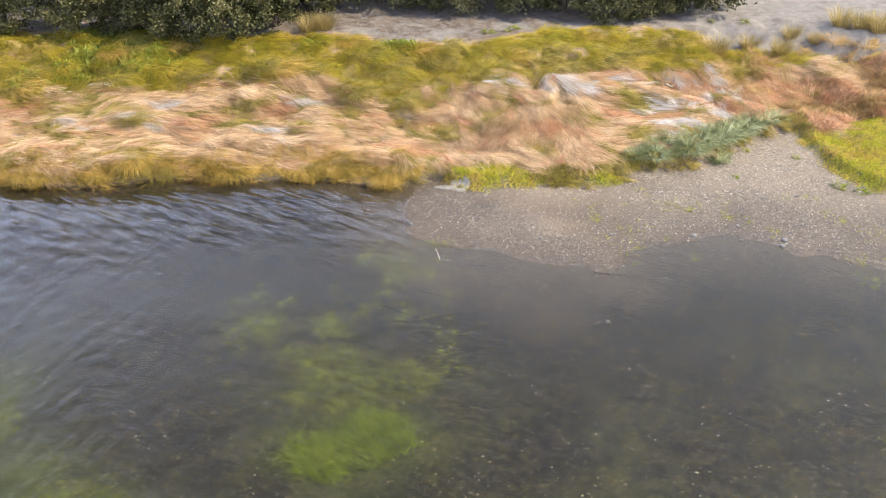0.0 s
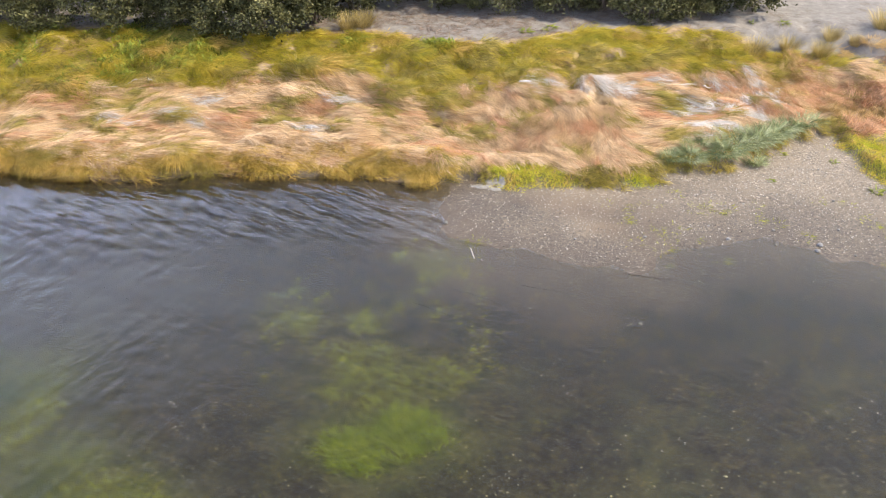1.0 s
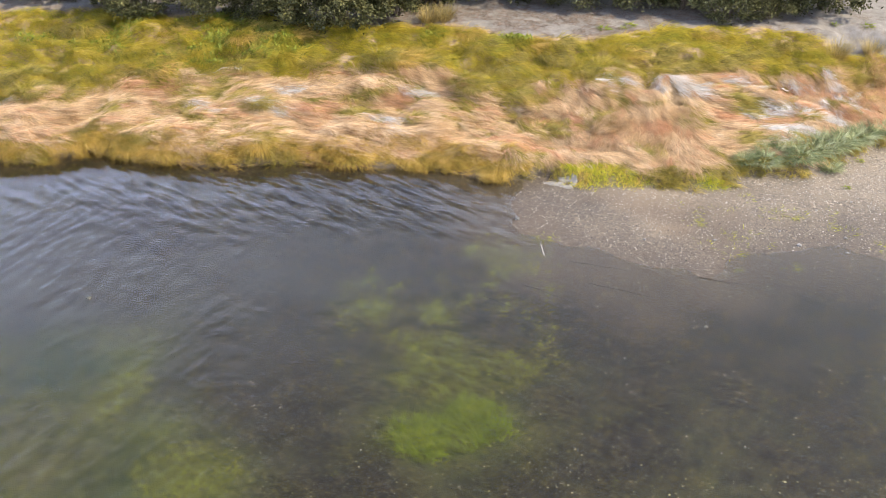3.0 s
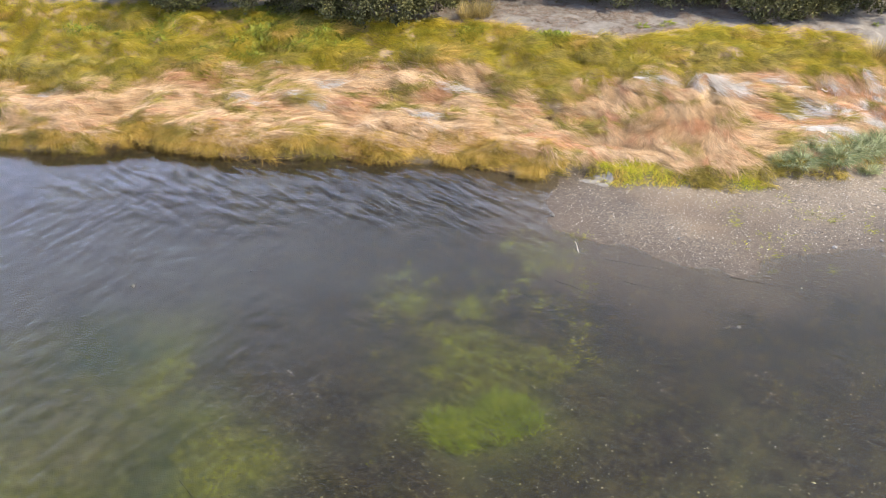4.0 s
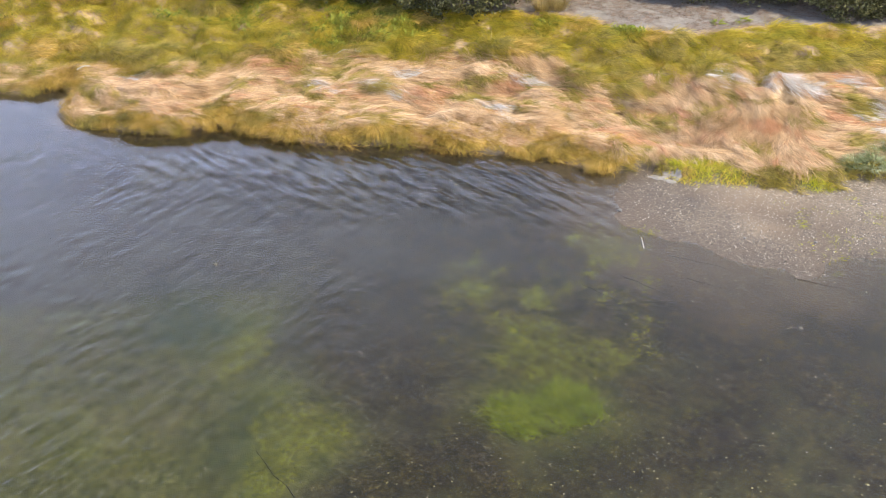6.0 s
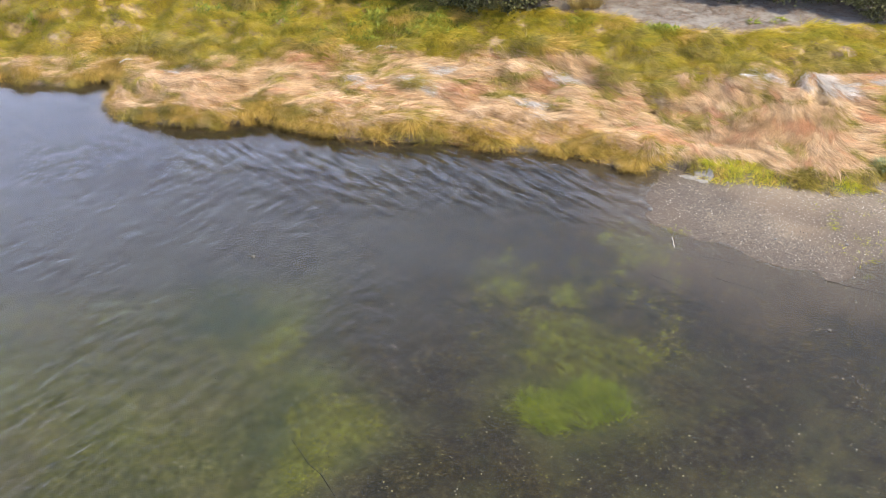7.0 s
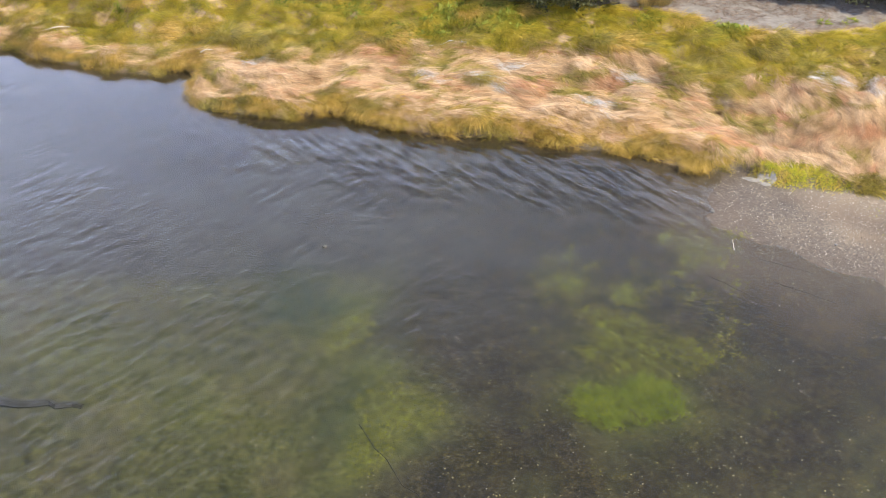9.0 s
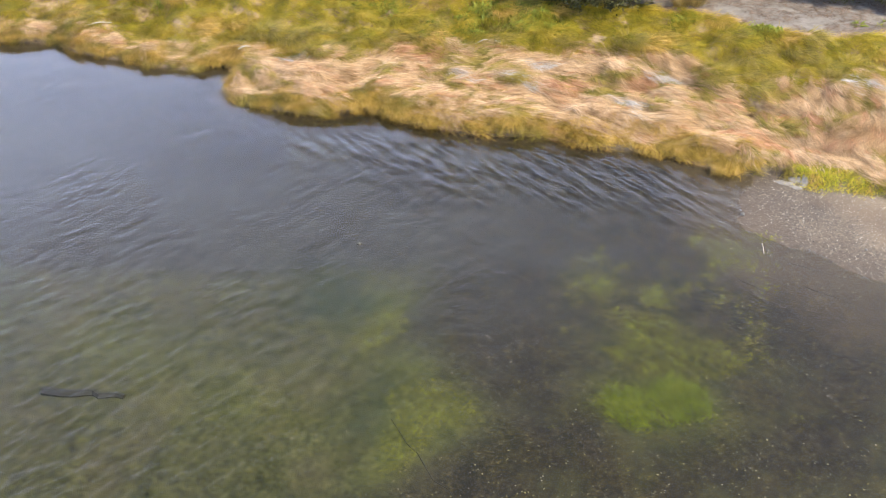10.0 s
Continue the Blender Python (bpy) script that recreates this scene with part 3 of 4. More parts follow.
white = spots(WHITE_SPOTS, x, y) + .5 * (fbm(x, y, 1.0, 51) - .5)
pick = np.where(white > np.where(x > 0, .46, .52), 2, np.where(red > .45, 1, 0))
pick = np.where(rng.rand(len(x)) < .2, rng.randint(0, 2, len(x)), pick)
pick = np.where(fbm(x, y, 1.4, 55) + .25 * rng.rand(len(x)) > .80, 3, pick)
for k, (nm, mt, lb) in enumerate((("fallen_straw", M_STRAW, "pale wind-combed dead grass lying on the bank"),
        ("russet_straw", M_RED, "russet dead grass lying flat on the bank"), ("bleached_straw", M_WHITE, "grey-white bleached dead grass mats"),
        ("green_strands", M_OLIVE, "olive green strands among the dead grass"))):
    a, b = x[pick == k], y[pick == k]
    field(nm, (a, b), comb(a, b) + rng.normal(0, .22, len(a)), (.5, 1.15), (.007, .017), (.06, .3), (.08, .34), mt, lb, each=62, spread=.15, jitter=.24, crown=.13, curl=.45, fine=False)

# grass along the water's edge
x, y = scatter(7000, -50, 8, 31, 36.5)
dv = sample(NEAR_DV, x, y)
ok = (dv > .22) & (dv < 1.5 + 1.2 * (fbm(x, y, 2.2, 44) - .5)) & (x < -.7)
x, y = x[ok], y[ok]
green = fbm(x, y, 1.6, 46) > .6
for nm, part_of, mt, lb in (("bank_grass", ~green, M_FRINGE, "golden grass drooping over the water's edge"), ("green_bank_grass", green, M_OLIVE, "olive green grass drooping over the water's edge")):
    a, b = x[part_of], y[part_of]
    field(nm, (a, b), -.75 + 4.4 * (fbm(a, b, 1.1, 45) - .5) + rng.normal(0, .45, len(a)), (.35, .85), (.008, .018), (.2, .8), (.3, .9), mt, lb, each=62, spread=.12, jitter=.5, curl=.9, fine=False)

# short mixed grass where the bank meets the gravel
x, y = scatter(2600, 0, 17, 32, 40)
dv = sample(NEAR_DV, x, y)
ok = (dv > 0) & (dv < 1.0) & (fbm(x, y, 1.2, 47) > .4) & (spots(TURF, x, y) < .35)
x, y = x[ok], y[ok]
field("edge_grass", (x, y), -1.5 + rng.normal(0, .7, len(x)), (.3, .7), (.016, .03), (.4, .85), (.35, .8), M_OLIVE,
    "short olive and tan grass where bank meets gravel", each=26, spread=.1, jitter=.5, fine=False)

# meadow
x, y = scatter(9500, -50, 27, 33.5, 49)
en = 2.0 * (fbm(x, y, 2.0, 40) - .5)
ok = (y > straw_back(x) + en - .3) & (y < meadow_back(x) + .8 * en) & (sample(NEAR_DV, x, y) > .8)
ok &= spots(np.array([(a, b + .1, c + .3, c + .3) for a, b, _, c in HOLLOWS]), x, y) < .5
x, y = x[ok], y[ok]
herb = fbm(x, y, 2.2, 60) + .5 * np.exp(-((x + 15) / 5.5) ** 2) + .2 * ease(y - straw_back(x), 1.5, 4) > .9
field("meadow_grass", (x, y), -.7 + 3.2 * (fbm(x, y, 1.8, 61) - .5) + rng.normal(0, .4, len(x)), (.4, .95), (.010, .024), (.35, .8), (.35, .8), M_GREEN,
    "yellow-green windswept meadow grass", each=42, spread=.15, jitter=.35, fine=False)
a, b = x[herb], y[herb]
field("meadow_herbs", (a, b), rng.uniform(0, 6.3, len(a)), (.2, .4), (.045, .09), (.6, 1.0), (.3, .6), M_HERB, "low leafy green herbs in the meadow", "herbs", each=26, spread=.2, jitter=3, fine=False)

# shore turf beside the gravel
x, y = scatter(20000, 0, 27, 31, 42)
sp = spots(TURF, x, y) + .5 * (fbm(x, y, 1.2, 70) - .5)
ok = (sp > .38) & (sample(NEAR_DV, x, y) > -.15)
x, y = x[ok], y[ok]
field("shore_turf", (x, y), rng.uniform(0, 6.3, len(x)), (.07, .19), (.010, .022), (.5, .9), (.2, .5), M_LIME, "bright lime green turf beside the gravel", each=17, spread=.13, jitter=2, fine=False)


def tussock(name, n, spread, length, lean, material, seed, width=(.018, .036), rise=(.55, .95), fall=(.35, .85)):
    """A tussock of arching blades swept to one side, as a mesh at the origin."""
    global rng
    keep, rng = rng, np.random.RandomState(seed)
    a, r = rng.uniform(0, 6.283, n), spread * np.sqrt(rng.rand(n))
    bx, by = r * np.cos(a), r * np.sin(a)
    dx, dy = np.cos(a) * r / spread + lean + rng.normal(0, .25, n), np.sin(a) * r / spread + rng.normal(0, .25, n)
    v, f = blades(np.stack([bx, by, np.full(n, -.06)], 1), np.arctan2(dy, dx), rng.uniform(*length, n), rng.uniform(*width, n),
        rng.uniform(*rise, n), rng.uniform(*fall, n), rng.uniform(-.5, .5, n), False)
    tone = np.repeat(rng.rand(n), 7)
    rng = keep
    return link_mesh(name, v, f, material, [("lock", tone)])


def spread_things(kinds, places):
    """Copies of the given things at (x, y, heading, size); the first of each kind is used itself."""
    used = set()
    for k, (px, py, turn, size) in enumerate(places):
        ob = kinds[k % len(kinds)]
        m = pose(px, py, float(ground_z(px, py)), 0, 0, turn)
        if ob.name in used or ob.location.length > 1:
            ob = copy_thing(ob, m)
        else:
            used.add(ob.name)
            ob.matrix_basis = m
        ob.scale = (size, size, size * rng.uniform(.85, 1.1))


def some(n, x0, x1, y0, y1, test, turn, size):
    out = []
    while len(out) < n:
        px, py = rng.uniform(x0, x1), rng.uniform(y0, y1)
        if test(px, py):
            out.append((px, py, rng.normal(*turn), rng.uniform(*size)))
    return out


def dv_at(px, py):
    return float(sample(NEAR_DV, px, py))


olive = [tagged(tussock("grass_tussock", 420, .4, (.5, 1.0), .7, M_OLIVE, 100 + k, (.010, .024)), "olive green tussock swept by the wind on the bank", "tussock", "tussocks on the bank") for k in range(4)]
spread_things(olive, [(px, py, -25, s) for px, py, s in ((-15.1, 35.2, .75), (-14.3, 35.3, .8), (-13.6, 35.5, .7), (-6.1, 36.4, .8), (-5.3, 36.5, .7), (-9.3, 38.7, 1.3), (-8.4, 38.9, 1.1), (-7.2, 36.9, 1), (-4.1, 43.5, 1.3), (-6.6, 42.2, 1.1), (-2.2, 39.3, 1.2), (-1.4, 39.5, 1.2),
    (-.7, 37.0, 1.1), (.3, 37.0, .9), (1.7, 37.6, .9), (-2.7, 42.5, 1.2), (-.8, 43.2, 1.3), (2.1, 42.0, 1.2), (4.5, 42.4, 1.1), (6.2, 43.2, 1.1), (8, 44.8, 1.2), (-16.1, 36.0, 1.0),
    (-15, 36.2, .9), (-23.6, 36.2, 1.2), (-27.6, 37.6, 1.4), (-26.6, 37.8, 1.3), (3.2, 42.3, 1.2), (5.3, 42.9, 1.2), (7.2, 43.6, 1.2))]
    + some(60, -45, 20, 34, 46, lambda a, b: dv_at(a, b) > 1.2 and straw_back(a) - .6 < b < straw_back(a) + 2.5, (-30, 25), (.7, 1.2))
    + some(26, -40, 12, 33, 42, lambda a, b: dv_at(a, b) > 1.2 and b < straw_back(a), (-30, 25), (.5, .9)))
swept = [tagged(tussock("meadow_tussock", 420, .42, (.6, 1.1), .9, (M_GREEN, M_GREEN, M_FRINGE, M_OLIVE)[k], 110 + k, (.010, .024), (.45, .85), (.4, .9)), "yellow-green meadow tussock swept by the wind", "tussock", "tussocks in the meadow") for k in range(4)]
spread_things(swept, some(110, -44, 13, 35, 48, lambda a, b: dv_at(a, b) > 1.5 and straw_back(a) + .3 < b < meadow_back(a) - .4, (-25, 35), (.7, 1.35)))
gold = [tagged(tussock("bank_tussock", 460, .36, (.4, .9), .7, M_FRINGE, 120 + k, (.008, .018), (.4, .8), (.5, 1.0)), "golden grass tussock hanging over the water", "tussock", "tussocks along the water") for k in range(4)]
spread_things(gold, some(92, -46, -1.6, 31, 35.5, lambda a, b: .35 < dv_at(a, b) < 1.1, (-70, 45), (.65, 1.2)))
sedge = [tagged(tussock("sedge_tussock", 340, .3, (.6, 1.0), .2, M_SEDGE, 140 + k, (.02, .036), (.7, 1.05), (.3, .75)), "blue-green sedge tussock beside the gravel", "sedge", "sedges beside the gravel") for k in range(3)]
spread_things(sedge, [(px, py, 190 + 30 * math.sin(px * 7), s) for px, py, s in ((7.7, 35.2, .7), (8.5, 35.3, .9), (8.9, 35.9, 1), (9.4, 36.0, 1.1), (10, 35.8, 1), (10.4, 36.3, 1.1), (11.3, 35.7, .7), (11, 36.8, 1.1),
    (11.6, 37.1, 1.1), (12.1, 37.5, 1), (12.6, 37.9, 1), (13.2, 38.4, .9), (13.9, 38.9, .9), (9.6, 36.8, .9), (10.4, 37.3, .8), (14.6, 39.4, .8))])
tan = [tagged(tussock("dry_tussock", 320, .4, (.35, .75), .5, M_TAN, 160 + k, (.008, .02), (.4, .85), (.3, .85)), "dry tan grass tussock with seed heads", "tussock", "dry tussocks") for k in range(3)]
spread_things(tan, [(-19.6, 42.3, 80, 1.2), (-19.2, 42.6, 20, 1.0), (-8.9, 42.3, 0, .8), (17.4, 46.8, 0, 1.2), (19.5, 47, 60, 1.2), (21, 46.6, 90, 1.3), (22.4, 45.5, 20, 1.2)]
    + some(34, 12, 26, 38.5, 47.5, lambda a, b: dv_at(a, b) > .6, (-40, 60), (.5, 1.0)))

reed = [tagged(tussock("tall_tussock", 420, .4, (.7, 1.35), .1, M_REED, 170 + k, (.008, .02), (.85, 1.15), (.05, .35)), "tall golden grass tussock standing on the sand", "tussock", "tall tussocks on the sand") for k in range(2)]
spread_things(reed, [(20.6, 48.9, 0, 1.1), (21.4, 48.3, 40, 1.0), (22.2, 47.9, 80, 1.1), (17.7, 48, 0, .7), (15.4, 47.2, 10, .8), (13.4, 46, 0, .9), (18.8, 47.4, 60, .6), (16.7, 46.2, 20, .8), (-6.9, 46.2, 0, .9), (-6.2, 46.5, 50, .8)])

# ---- bushes behind the bank ----
def limb_mesh(paths):
    """Tapered limbs, each given as a list of (place, radius), joined into one mesh."""
    vs, fs = [], []
    for path in paths:
        for k, (p, r) in enumerate(path):
            for j in range(6):
                vs.append((p[0] + r * math.cos(j * 1.0472), p[1] + r * math.sin(j * 1.0472), p[2]))
            if k:
                b = len(vs) - 12
                fs += [(b + j, b + (j + 1) % 6, b + 6 + (j + 1) % 6, b + 6 + j) for j in range(6)]
    return np.array(vs), np.array(fs)


def bush(seed, radius, tall, leaves):
    r = np.random.RandomState(seed)
    root = new("willow_bush")
    paths, tips = [], []
    for k in range(9):
        a, out = r.uniform(0, 6.28), radius * r.uniform(.35, .85)
        top = np.array([out * math.cos(a), out * math.sin(a), tall * r.uniform(.55, .95)])
        bend = np.array([top[0] * .35, top[1] * .35, top[2] * .55]) + r.normal(0, .12, 3)
        paths.append([((.12 * math.cos(a), .12 * math.sin(a), -.1), .06), (bend, .04), (top, .012)])
        for _ in range(3):
            s = bend + (top - bend) * r.uniform(0, .8)
            e = s + r.normal(0, .5, 3) * (radius / 2) + [0, 0, .2]
            paths.append([(s, .022), (e, .006)])
            tips.append(e)
        tips += [top, bend]
    v, f = limb_mesh(paths)
    under(link_mesh("trunk", v, f, M_BARK), root)
    tips = np.array(tips)
    extra = r.normal(0, 1, (48, 3))
    extra /= np.linalg.norm(extra, axis=1)[:, None]
    extra = extra * [radius, radius, tall * .5] * r.uniform(.7, 1.15, (48, 1)) + [0, 0, tall * .46]
    centres = np.vstack([tips, extra[extra[:, 2] > .1]])
    c = r.randint(0, len(centres), leaves)
    off = r.normal(0, 1, (leaves, 3)) * np.array([.2, .2, .13]) * r.uniform(.5, 1.5, len(centres))[c][:, None]
    at = centres[c] + off
    at[:, 2] = np.abs(at[:, 2]) + .05
    d = r.normal(0, 1, (leaves, 3)) + off * 1.5 + [0, 0, .25]
    d /= np.linalg.norm(d, axis=1)[:, None]
    side = np.cross(d, r.normal(0, 1, (leaves, 3)))
    side /= np.linalg.norm(side, axis=1)[:, None]
    L, W = r.uniform(.11, .2, (leaves, 1)), r.uniform(.03, .055, (leaves, 1))
    vs = np.stack([at, at + d * L * .5 + side * W, at + d * L, at + d * L * .5 - side * W], 1).reshape(-1, 3)
    under(link_mesh("crown", vs, np.arange(leaves * 4).reshape(-1, 4), M_LEAF, [("lock", np.repeat(r.rand(len(centres))[c], 4))], False), root)
    return tagged(root, "dense grey-green willow bush behind the meadow", "bush", "bushes behind the bank")


shrubs = [bush(200 + k, 1.9 + .15 * (k % 3), 3.0 + .4 * (k % 2), 12000) for k in range(4)]
rowA = [(-44, 47), (-39.5, 47.4), (-35, 47.8), (-31.5, 47.9), (-28, 47.6), (-24.8, 47), (-21.6, 46.4), (-18.8, 46.5), (-16.2, 46.2), (-13.6, 46.2), (-11.2, 46.2),
    (-9, 47.2), (-6.8, 49.4), (-4, 50.6), (-1.2, 50.6), (1.4, 50.4), (3.9, 50.3), (6.2, 49.9), (8.6, 49.8), (11, 50), (13.4, 51)]
shade = [bush(220 + k, 2.2, 3.6, 3000) for k in range(2)]
spread_things(shrubs, [(a + rng.uniform(-.5, .5), b + (-.5 if a < -8 else .5 - .6 * (8 < a < 10)) + rng.uniform(-.6, .6), rng.uniform(0, 360), rng.uniform(.75, 1.2)) for a, b in rowA])
spread_things(shade, [(a + 1.2, b + 3.6, rng.uniform(0, 360), rng.uniform(1.1, 1.35)) for a, b in rowA])

x, y = scatter(30000, -30, 13, 43, 53)
ok = (y > meadow_back(x) - .2) & (fbm(x, y, 1.6, 110) + .25 * ease(y - meadow_back(x), .5, 4) > .45)
x, y = x[ok], y[ok]
field("twig_litter", (x, y), rng.uniform(0, 6.3, len(x)), (.15, .6), (.012, .028), (.03, .12), (.0, .1), M_TWIG, "dead brown twigs and leaf litter on the sand", "litter", fine=False)
x, y = scatter(4200, 13, 28, 38.3, 48)
ok = (sample(NEAR_DV, x, y) > .4) & (y < meadow_back(x) + .8) & (spots(TURF, x, y) < .3) & ((y > 41) | (x > 16)) & (fbm(x, y, 1.5, 112) > .36 + .22 * ease(y, 43.5, 45.5))
x, y = x[ok], y[ok]
brown = fbm(x, y, 2.0, 113) > .5
for nm, part_of, mt, lb in (("dry_grass", ~brown, M_TAN, "dry tan grass beyond the gravel"), ("dead_stems", brown, M_RED, "russet dead stems among dry grass")):
    a, b = x[part_of], y[part_of]
    field(nm, (a, b), rng.uniform(0, 6.3, len(a)), (.3, .8), (.014, .028), (.4, .9), (.2, .6), mt, lb, each=20, spread=.14, jitter=.6, fine=False)
herbs = [tagged(tussock("sand_herb", 60, .16, (.2, .42), .1, M_HERB, 190 + k, (.03, .06)), "small green herb growing on the sand", "herb", "herbs on the sand") for k in range(2)]
spread_things(herbs, [(2.0, 46.6, 0, 1.2), (3.3, 47.4, 40, 1.0), (3.0, 46.9, 80, .7), (15.5, 49.2, 0, 1), (14, 49.4, 20, .8), (12.6, 36.6, 0, .6), (14.6, 36.0, 0, .6), (11.6, 34.2, 0, .5), (15.6, 33.6, 40, 1.0), (16.3, 33.2, 10, .9)])

# ---- water plants ----
def water_field(name, n, blobs, cut, length, rise, fall, material, label, shift, grain=1.0, width=(.012, .028)):
    x, y = scatter(n, -32, 16, 6, 31)
    ok = spots(blobs, x, y) * (.25 + 1.0 * fbm(x, y, grain, shift) + .5 * rng.rand(n)) > cut
    x, y = x[ok], y[ok]
    return field(name, (x, y), 2.4 + 2.2 * (fbm(x, y, 2.2, shift + 2) - .5) + rng.normal(0, .6, len(x)), length, width, rise, fall, material, label, "water weed", each=6, spread=.05, jitter=.5)


water_field("water_grass", 110000, np.array([(-1.6, 18.9, 1.3, .9), (-2.7, 18.2, 1.3, .9)]), .36, (.25, .6), (.15, .45), (.1, .35), M_EEL, "bright green ribbon grass under water", 80, .8, (.005, .011))
water_field("thin_water_grass", 90000, np.array([(-2.6, 20.9, 2.0, 1.6), (-5.4, 23.7, .9, .7), (-3.4, 23.8, .7, .9), (-5.8, 25.5, .5, .35), (-3.6, 22.3, 1.6, .9), (-1.0, 21.2, 1.3, 1.2)]), .6,
    (.2, .45), (.1, .4), (.1, .3), M_THIN, "thin yellow-green water weed over gravel", 85, .45, (.0035, .008))
x, y = scatter(30000, -32, -6, 6, 23.5)
ok = inside(WEED_BED, x, y) & (fbm(x, y, .7, 90) > .5) & (away(WEED_BED, x, y) > 1.2 * rng.rand(len(x)))
field("weed_bed", (x[ok], y[ok]), rng.uniform(0, 6.3, ok.sum()), (.05, .14), (.005, .012), (.1, .4), (.1, .35), M_ALGA, "dull green weed carpet on the river bed", "water weed", each=7, spread=.06, jitter=1, fine=False)
water_field("bright_weed_bed", 90000, np.array([(-12.0, 18.9, .9, 1.2), (-9.0, 16.2, 1.6, 1.0), (-9.2, 14.6, .7, 1.6)]), .42, (.05, .13), (.1, .4), (.1, .35), M_THIN, "yellow-green weed on the river bed", 95, .6, (.005, .012))

tuft = [tagged(tussock("weed_tuft", 80, .2, (.12, .3), .7, M_WEED, 180 + k, (.012, .024), (.25, .6), (.15, .45)), "small yellow-green weed tuft in shallow water", "weed", "weed tufts") for k in range(4)]
spread_things(tuft, some(56, -3.0, .4, 25.4, 29, lambda a, b: True, (150, 50), (.6, 1.25)) + some(110, -6.8, .8, 21.0, 26.2, lambda a, b: fbm(np.array(a), np.array(b), 1.4, 99) > .38, (150, 50), (.6, 1.3))
    + some(40, 4, 18, 27.5, 33, lambda a, b: fbm(np.array(a), np.array(b), 2.0, 98) > .45, (0, 90), (.8, 1.6))
    + some(14, -7, 12, 14, 27, lambda a, b: True, (150, 40), (.4, .8)))

# ---- stones and driftwood ----
def pebbles(n, xs, ys, size, name, label, material):
    ico = bmesh.new()
    bmesh.ops.create_cube(ico, size=1.3)
    iv = np.array([v.co[:] for v in ico.verts])
    jf = np.array([[v.index for v in f.verts] for f in ico.faces])
    ico.free()
    s = rng.uniform(0, 1, n) ** 2.5 * (size[1] - size[0]) + size[0]
    dims = np.stack([s, s * rng.uniform(.6, .95, n), s * rng.uniform(.3, .6, n)], 1)
    a = rng.uniform(0, 6.28, n)
    v = iv[None] * dims[:, None] * rng.uniform(.85, 1.12, (n, len(iv), 1))
    vx = v[..., 0] * np.cos(a)[:, None] - v[..., 1] * np.sin(a)[:, None] + xs[:, None]
    vy = v[..., 0] * np.sin(a)[:, None] + v[..., 1] * np.cos(a)[:, None] + ys[:, None]
    vz = v[..., 2] + (ground_z(xs, ys) + dims[:, 2] * .35)[:, None]
    f = (jf[None] + (np.arange(n) * len(iv))[:, None, None]).reshape(-1, 4)
    return tagged(link_mesh(name, np.stack([vx, vy, vz], -1).reshape(-1, 3), f, material), label, "pebbles", kind="stuff")


x, y = scatter(90000, -7, 24, 24, 39)
ok = (sample(NEAR_DV, x, y) < .1) & (ground_z(x, y) > .10 - .2 * rng.rand(len(x)))
pebbles(min(ok.sum(), 19000), x[ok][:19000], y[ok][:19000], (.010, .036), "pebbles", "mixed grey and pale pebbles on the gravel bar", M_PEBBLE)
x, y = scatter(15000, -22, 16, 11, 31.5)
ok = rng.rand(len(x)) < .25 + .75 * ease(x, -14, -3)
pebbles(ok.sum(), x[ok], y[ok], (.010, .034), "bed_pebbles", "scattered pebbles on the river bed", M_BED_PEBBLE)


def stone(seed):
    r = np.random.RandomState(seed)
    bm = bmesh.new()
    bmesh.ops.create_icosphere(bm, subdivisions=2, radius=1)
    for v in bm.verts:
        v.co *= 1 + .35 * (noise.noise(v.co * 1.3 + Vector((seed, 0, 0))))
        v.co.z = v.co.z * .55 + .3
    me = bpy.data.meshes.new("stone")
    bm.to_mesh(me)
    bm.free()
    me.polygons.foreach_set("use_smooth", np.ones(len(me.polygons), bool))
    me.materials.append(M_STONE)
    return tagged(new("stone", me), "rounded grey stone lying on the gravel", "stone", "stones on the gravel")


rocks = [stone(k) for k in range(3)]
spread_things(rocks, [(-1.2, 30.0, 0, .1), (12.2, 29.4, 40, .11), (5.2, 24.3, 0, .07), (-15, 23.2, 0, .08), (12, 29.0, 0, .1), (9, 29.6, 0, .09)]
    + some(14, 3, 18, 28, 36, lambda a, b: dv_at(a, b) < -.3, (0, 90), (.04, .075)))


def stick(name, start, end, r0, r1, material, label, category, lift=0.0, wiggle=.04):
    """A crooked branch from start to end, resting on the ground."""
    r = np.random.RandomState(int(abs(start[0] * 100)) + 3)
    path = []
    for k in range(8):
        s = k / 7
        px, py = start[0] + (end[0] - start[0]) * s, start[1] + (end[1] - start[1]) * s
        wig = wiggle * math.hypot(end[0] - start[0], end[1] - start[1]) * r.normal() * (0 < k < 7)
        rad = r0 + (r1 - r0) * s
        path.append(((px + wig * .5, py + wig, float(ground_z(px, py)) + lift + rad * .8), rad))
    vs, fs = [], []
    d = Vector((end[0] - start[0], end[1] - start[1], 0)).normalized()
    n = Vector((-d.y, d.x, 0))
    for k, (p, rad) in enumerate(path):
        for j in range(7):
            a = j * 2 * math.pi / 7
            vs.append(Vector(p) + n * rad * math.cos(a) + Vector((0, 0, rad * math.sin(a))))
        if k:
            b = len(vs) - 14
            fs += [(b + j, b + (j + 1) % 7, b + 7 + (j + 1) % 7, b + 7 + j) for j in range(7)]
    me = bpy.data.meshes.new(name)
    me.from_pydata([v[:] for v in vs], [], fs + [tuple(range(7)), tuple(range(len(vs) - 1, len(vs) - 8, -1))])
    me.materials.append(material)
    return tagged(new(name, me), label, category)


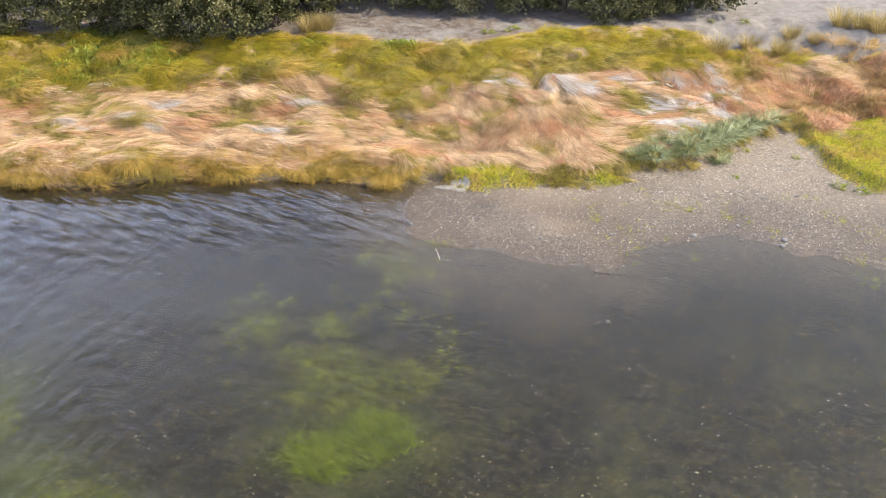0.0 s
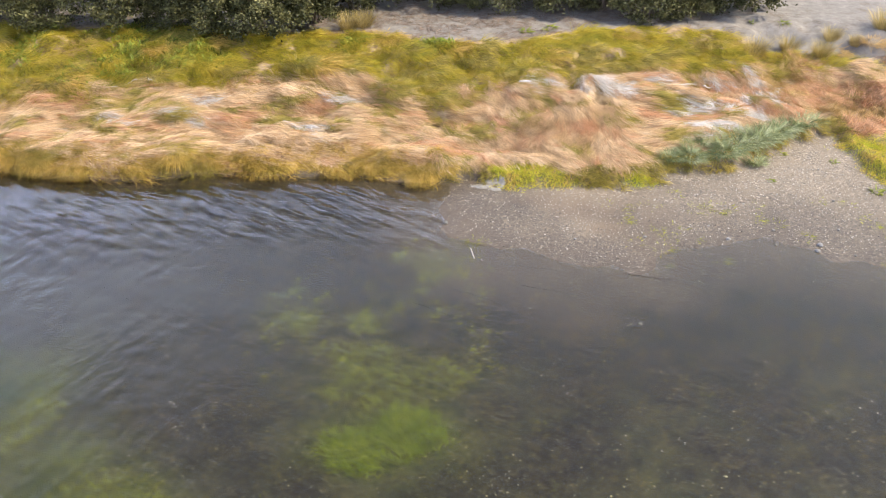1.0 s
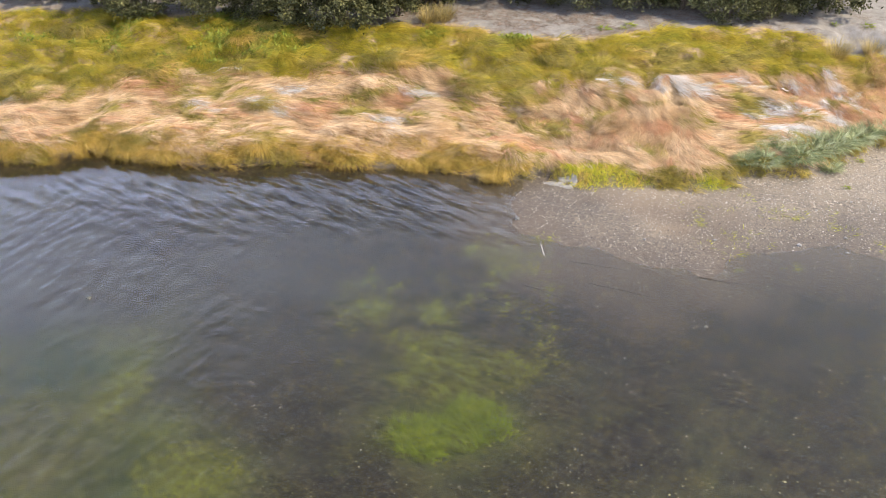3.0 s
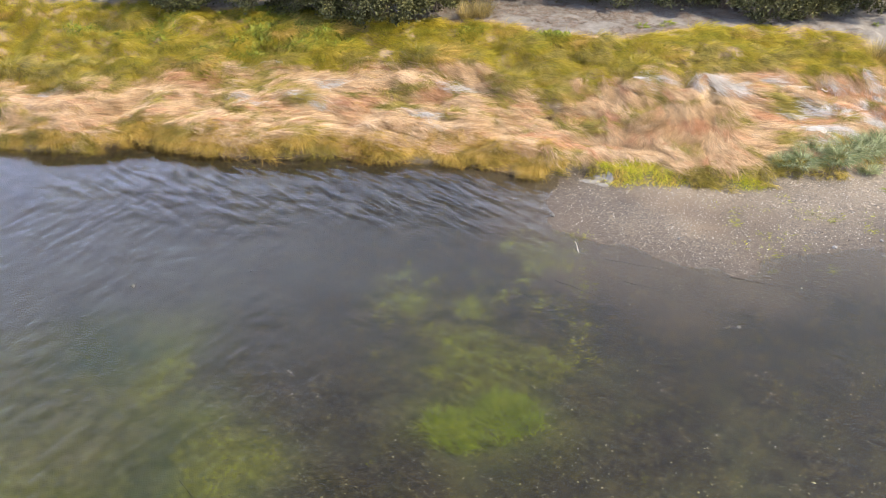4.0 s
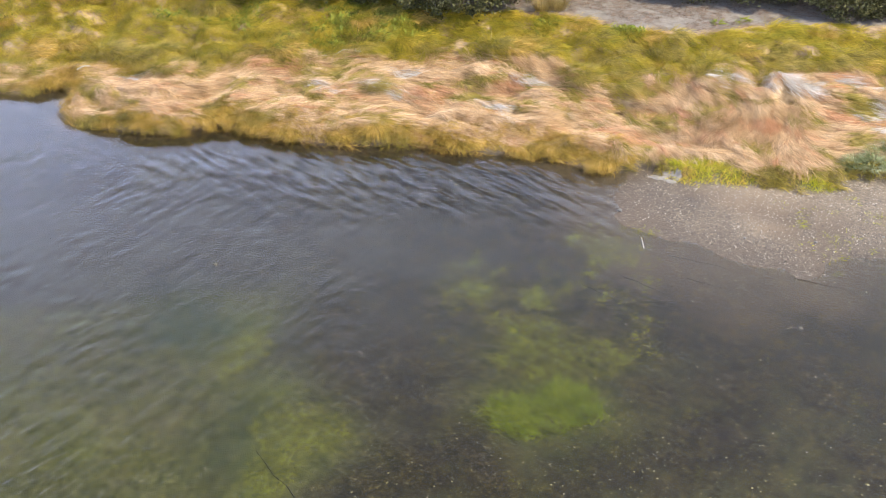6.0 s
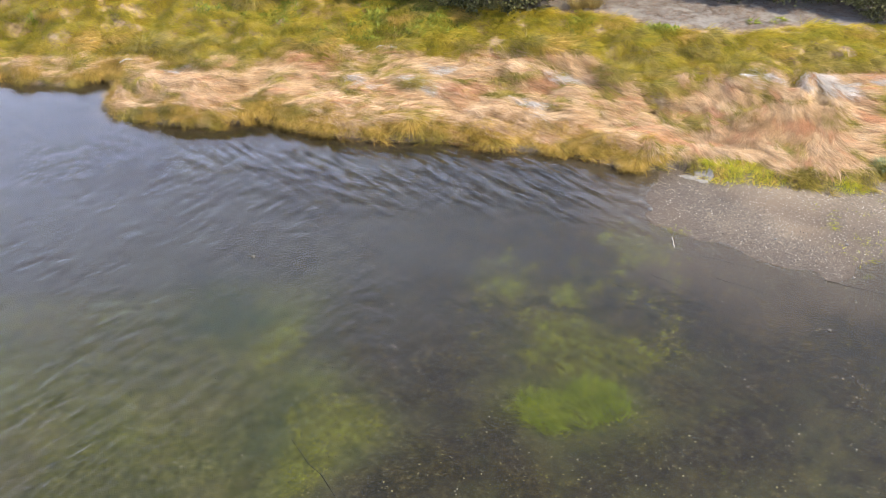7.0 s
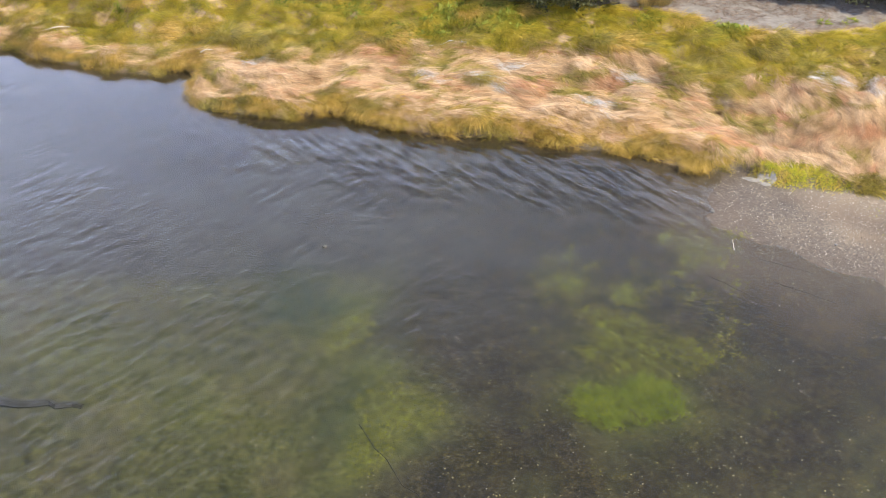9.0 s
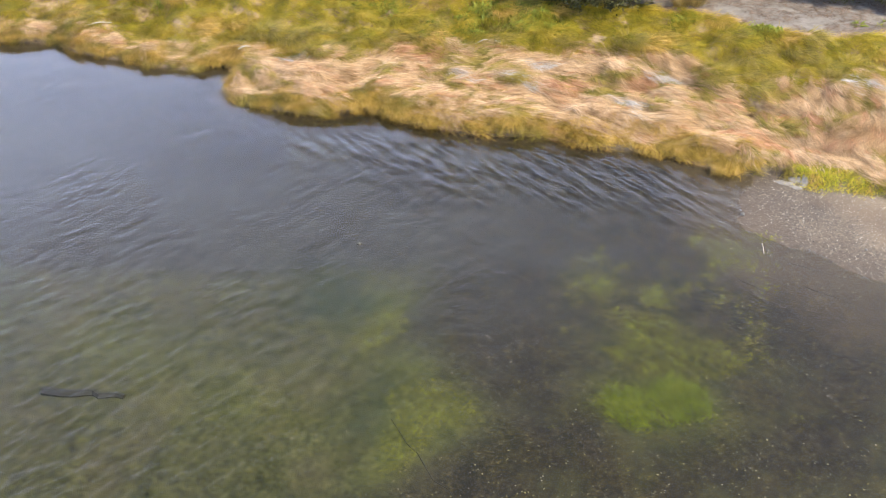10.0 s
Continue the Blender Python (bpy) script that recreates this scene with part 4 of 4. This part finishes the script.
stick("driftwood_stick", (-.1, 27.65), (-.25, 28.3), .019, .015, M_DRIFT, "pale bleached stick lying in the shallows", "stick")
stick("sunken_log", (-21.2, 12.2), (-18.5, 12.95), .19, .12, M_SUNK, "dark waterlogged log half sunk in the river bed", "log", -.13, .025)
# thin dark rod added to draw a channel edge in the bed
stick("sunken_branch", (-9.9, 15.1), (-6.8, 12.8), .02, .012, M_SUNK, "dark thin strip standing in for a channel edge under water", "branch", -.01, .02)
stick("driftwood_branch", (-17.4, 38.9), (-15.4, 39.6), .018, .012, M_DRIFT, "pale driftwood branch on the dead grass", "branch", .15, .012)
stick("driftwood_branch", (-37.8, 35.2), (-36.6, 36.1), .03, .02, M_DRIFT, "pale driftwood branch on the dead grass", "branch", .12, .012)
stick("driftwood_branch", (-28.0, 35.5), (-27.5, 35.9), .035, .025, M_DRIFT, "pale driftwood branch on the dead grass", "branch", .15, .012)
stick("driftwood_stick", (10.2, 41.9), (10.8, 42.5), .03, .02, M_DRIFT, "short pale stick lying on bleached grass", "stick", .2, .012)
stick("driftwood_stick", (5.1, 46.0), (6.0, 46.3), .02, .015, M_DRIFT, "pale stick lying behind the meadow", "stick", .05, .012)
stick("driftwood_plank", (-15.1, 39.5), (-14.7, 39.55), .06, .05, M_DRIFT, "short white driftwood piece on the bank", "driftwood", .2)


def silt_patch(px, py, rx, ry):
    """A thin uneven crust of dried silt on the gravel."""
    rings, segs, vs = 7, 28, []
    for i in range(rings + 1):
        for j in range(segs):
            a = j * 2 * math.pi / segs
            edge = 1 + .45 * (float(vnoise(np.array(3 * math.cos(a) + 9.), np.array(3 * math.sin(a) + 4.), 1.0)) - .5) * 2
            s = i / rings * edge
            qx, qy = px + rx * s * math.cos(a), py + ry * s * math.sin(a)
            vs.append((qx, qy, float(ground_z(qx, qy)) + .05 * (1 - (i / rings) ** 3) * (.5 + float(vnoise(np.array(qx), np.array(qy), .25))) - .012 * (i == rings)))
    q = np.array([(i * segs + j, i * segs + (j + 1) % segs, (i + 1) * segs + (j + 1) % segs, (i + 1) * segs + j) for i in range(rings) for j in range(segs)])
    return tagged(link_mesh("silt_patch", np.array(vs), q, M_PALE), "pale dried silt crust at the water's edge", "silt")


for sx, sy, ra, rb in ((.1, 32.95, .5, .16), (.6, 32.72, .3, .13), (.85, 33.1, .2, .26), (.4, 33.22, .4, .16)):
    silt_patch(sx, sy, ra, rb)
spread_things(tuft, [(-13.9, 31.95, 0, 1.1), (14.2, 26.9, 30, 1.5), (13.9, 27.0, 60, 1.0), (8.2, 31.7, 10, 1.3), (8.55, 31.8, 70, 1.5), (8.9, 31.85, 200, 1.5), (9.3, 31.8, 130, 1.4), (10.4, 31.3, 40, 1.3), (10.7, 31.2, 240, 1.1), (9.1, 31.65, 300, 1.2)])
for a, b in (((-.8, 25.8), (.9, 25.0)), ((1.5, 26.15), (3.6, 25.6)), ((.8, 27.4), (2.8, 27.05)), ((-2.0, 24.95), (-.6, 24.25)), ((5.1, 27.0), (7.6, 26.7))):
    stick("waterlogged_stick", a, b, .011, .006, M_SUNK, "thin dark stick lying on the river bed", "stick", .01, .012)
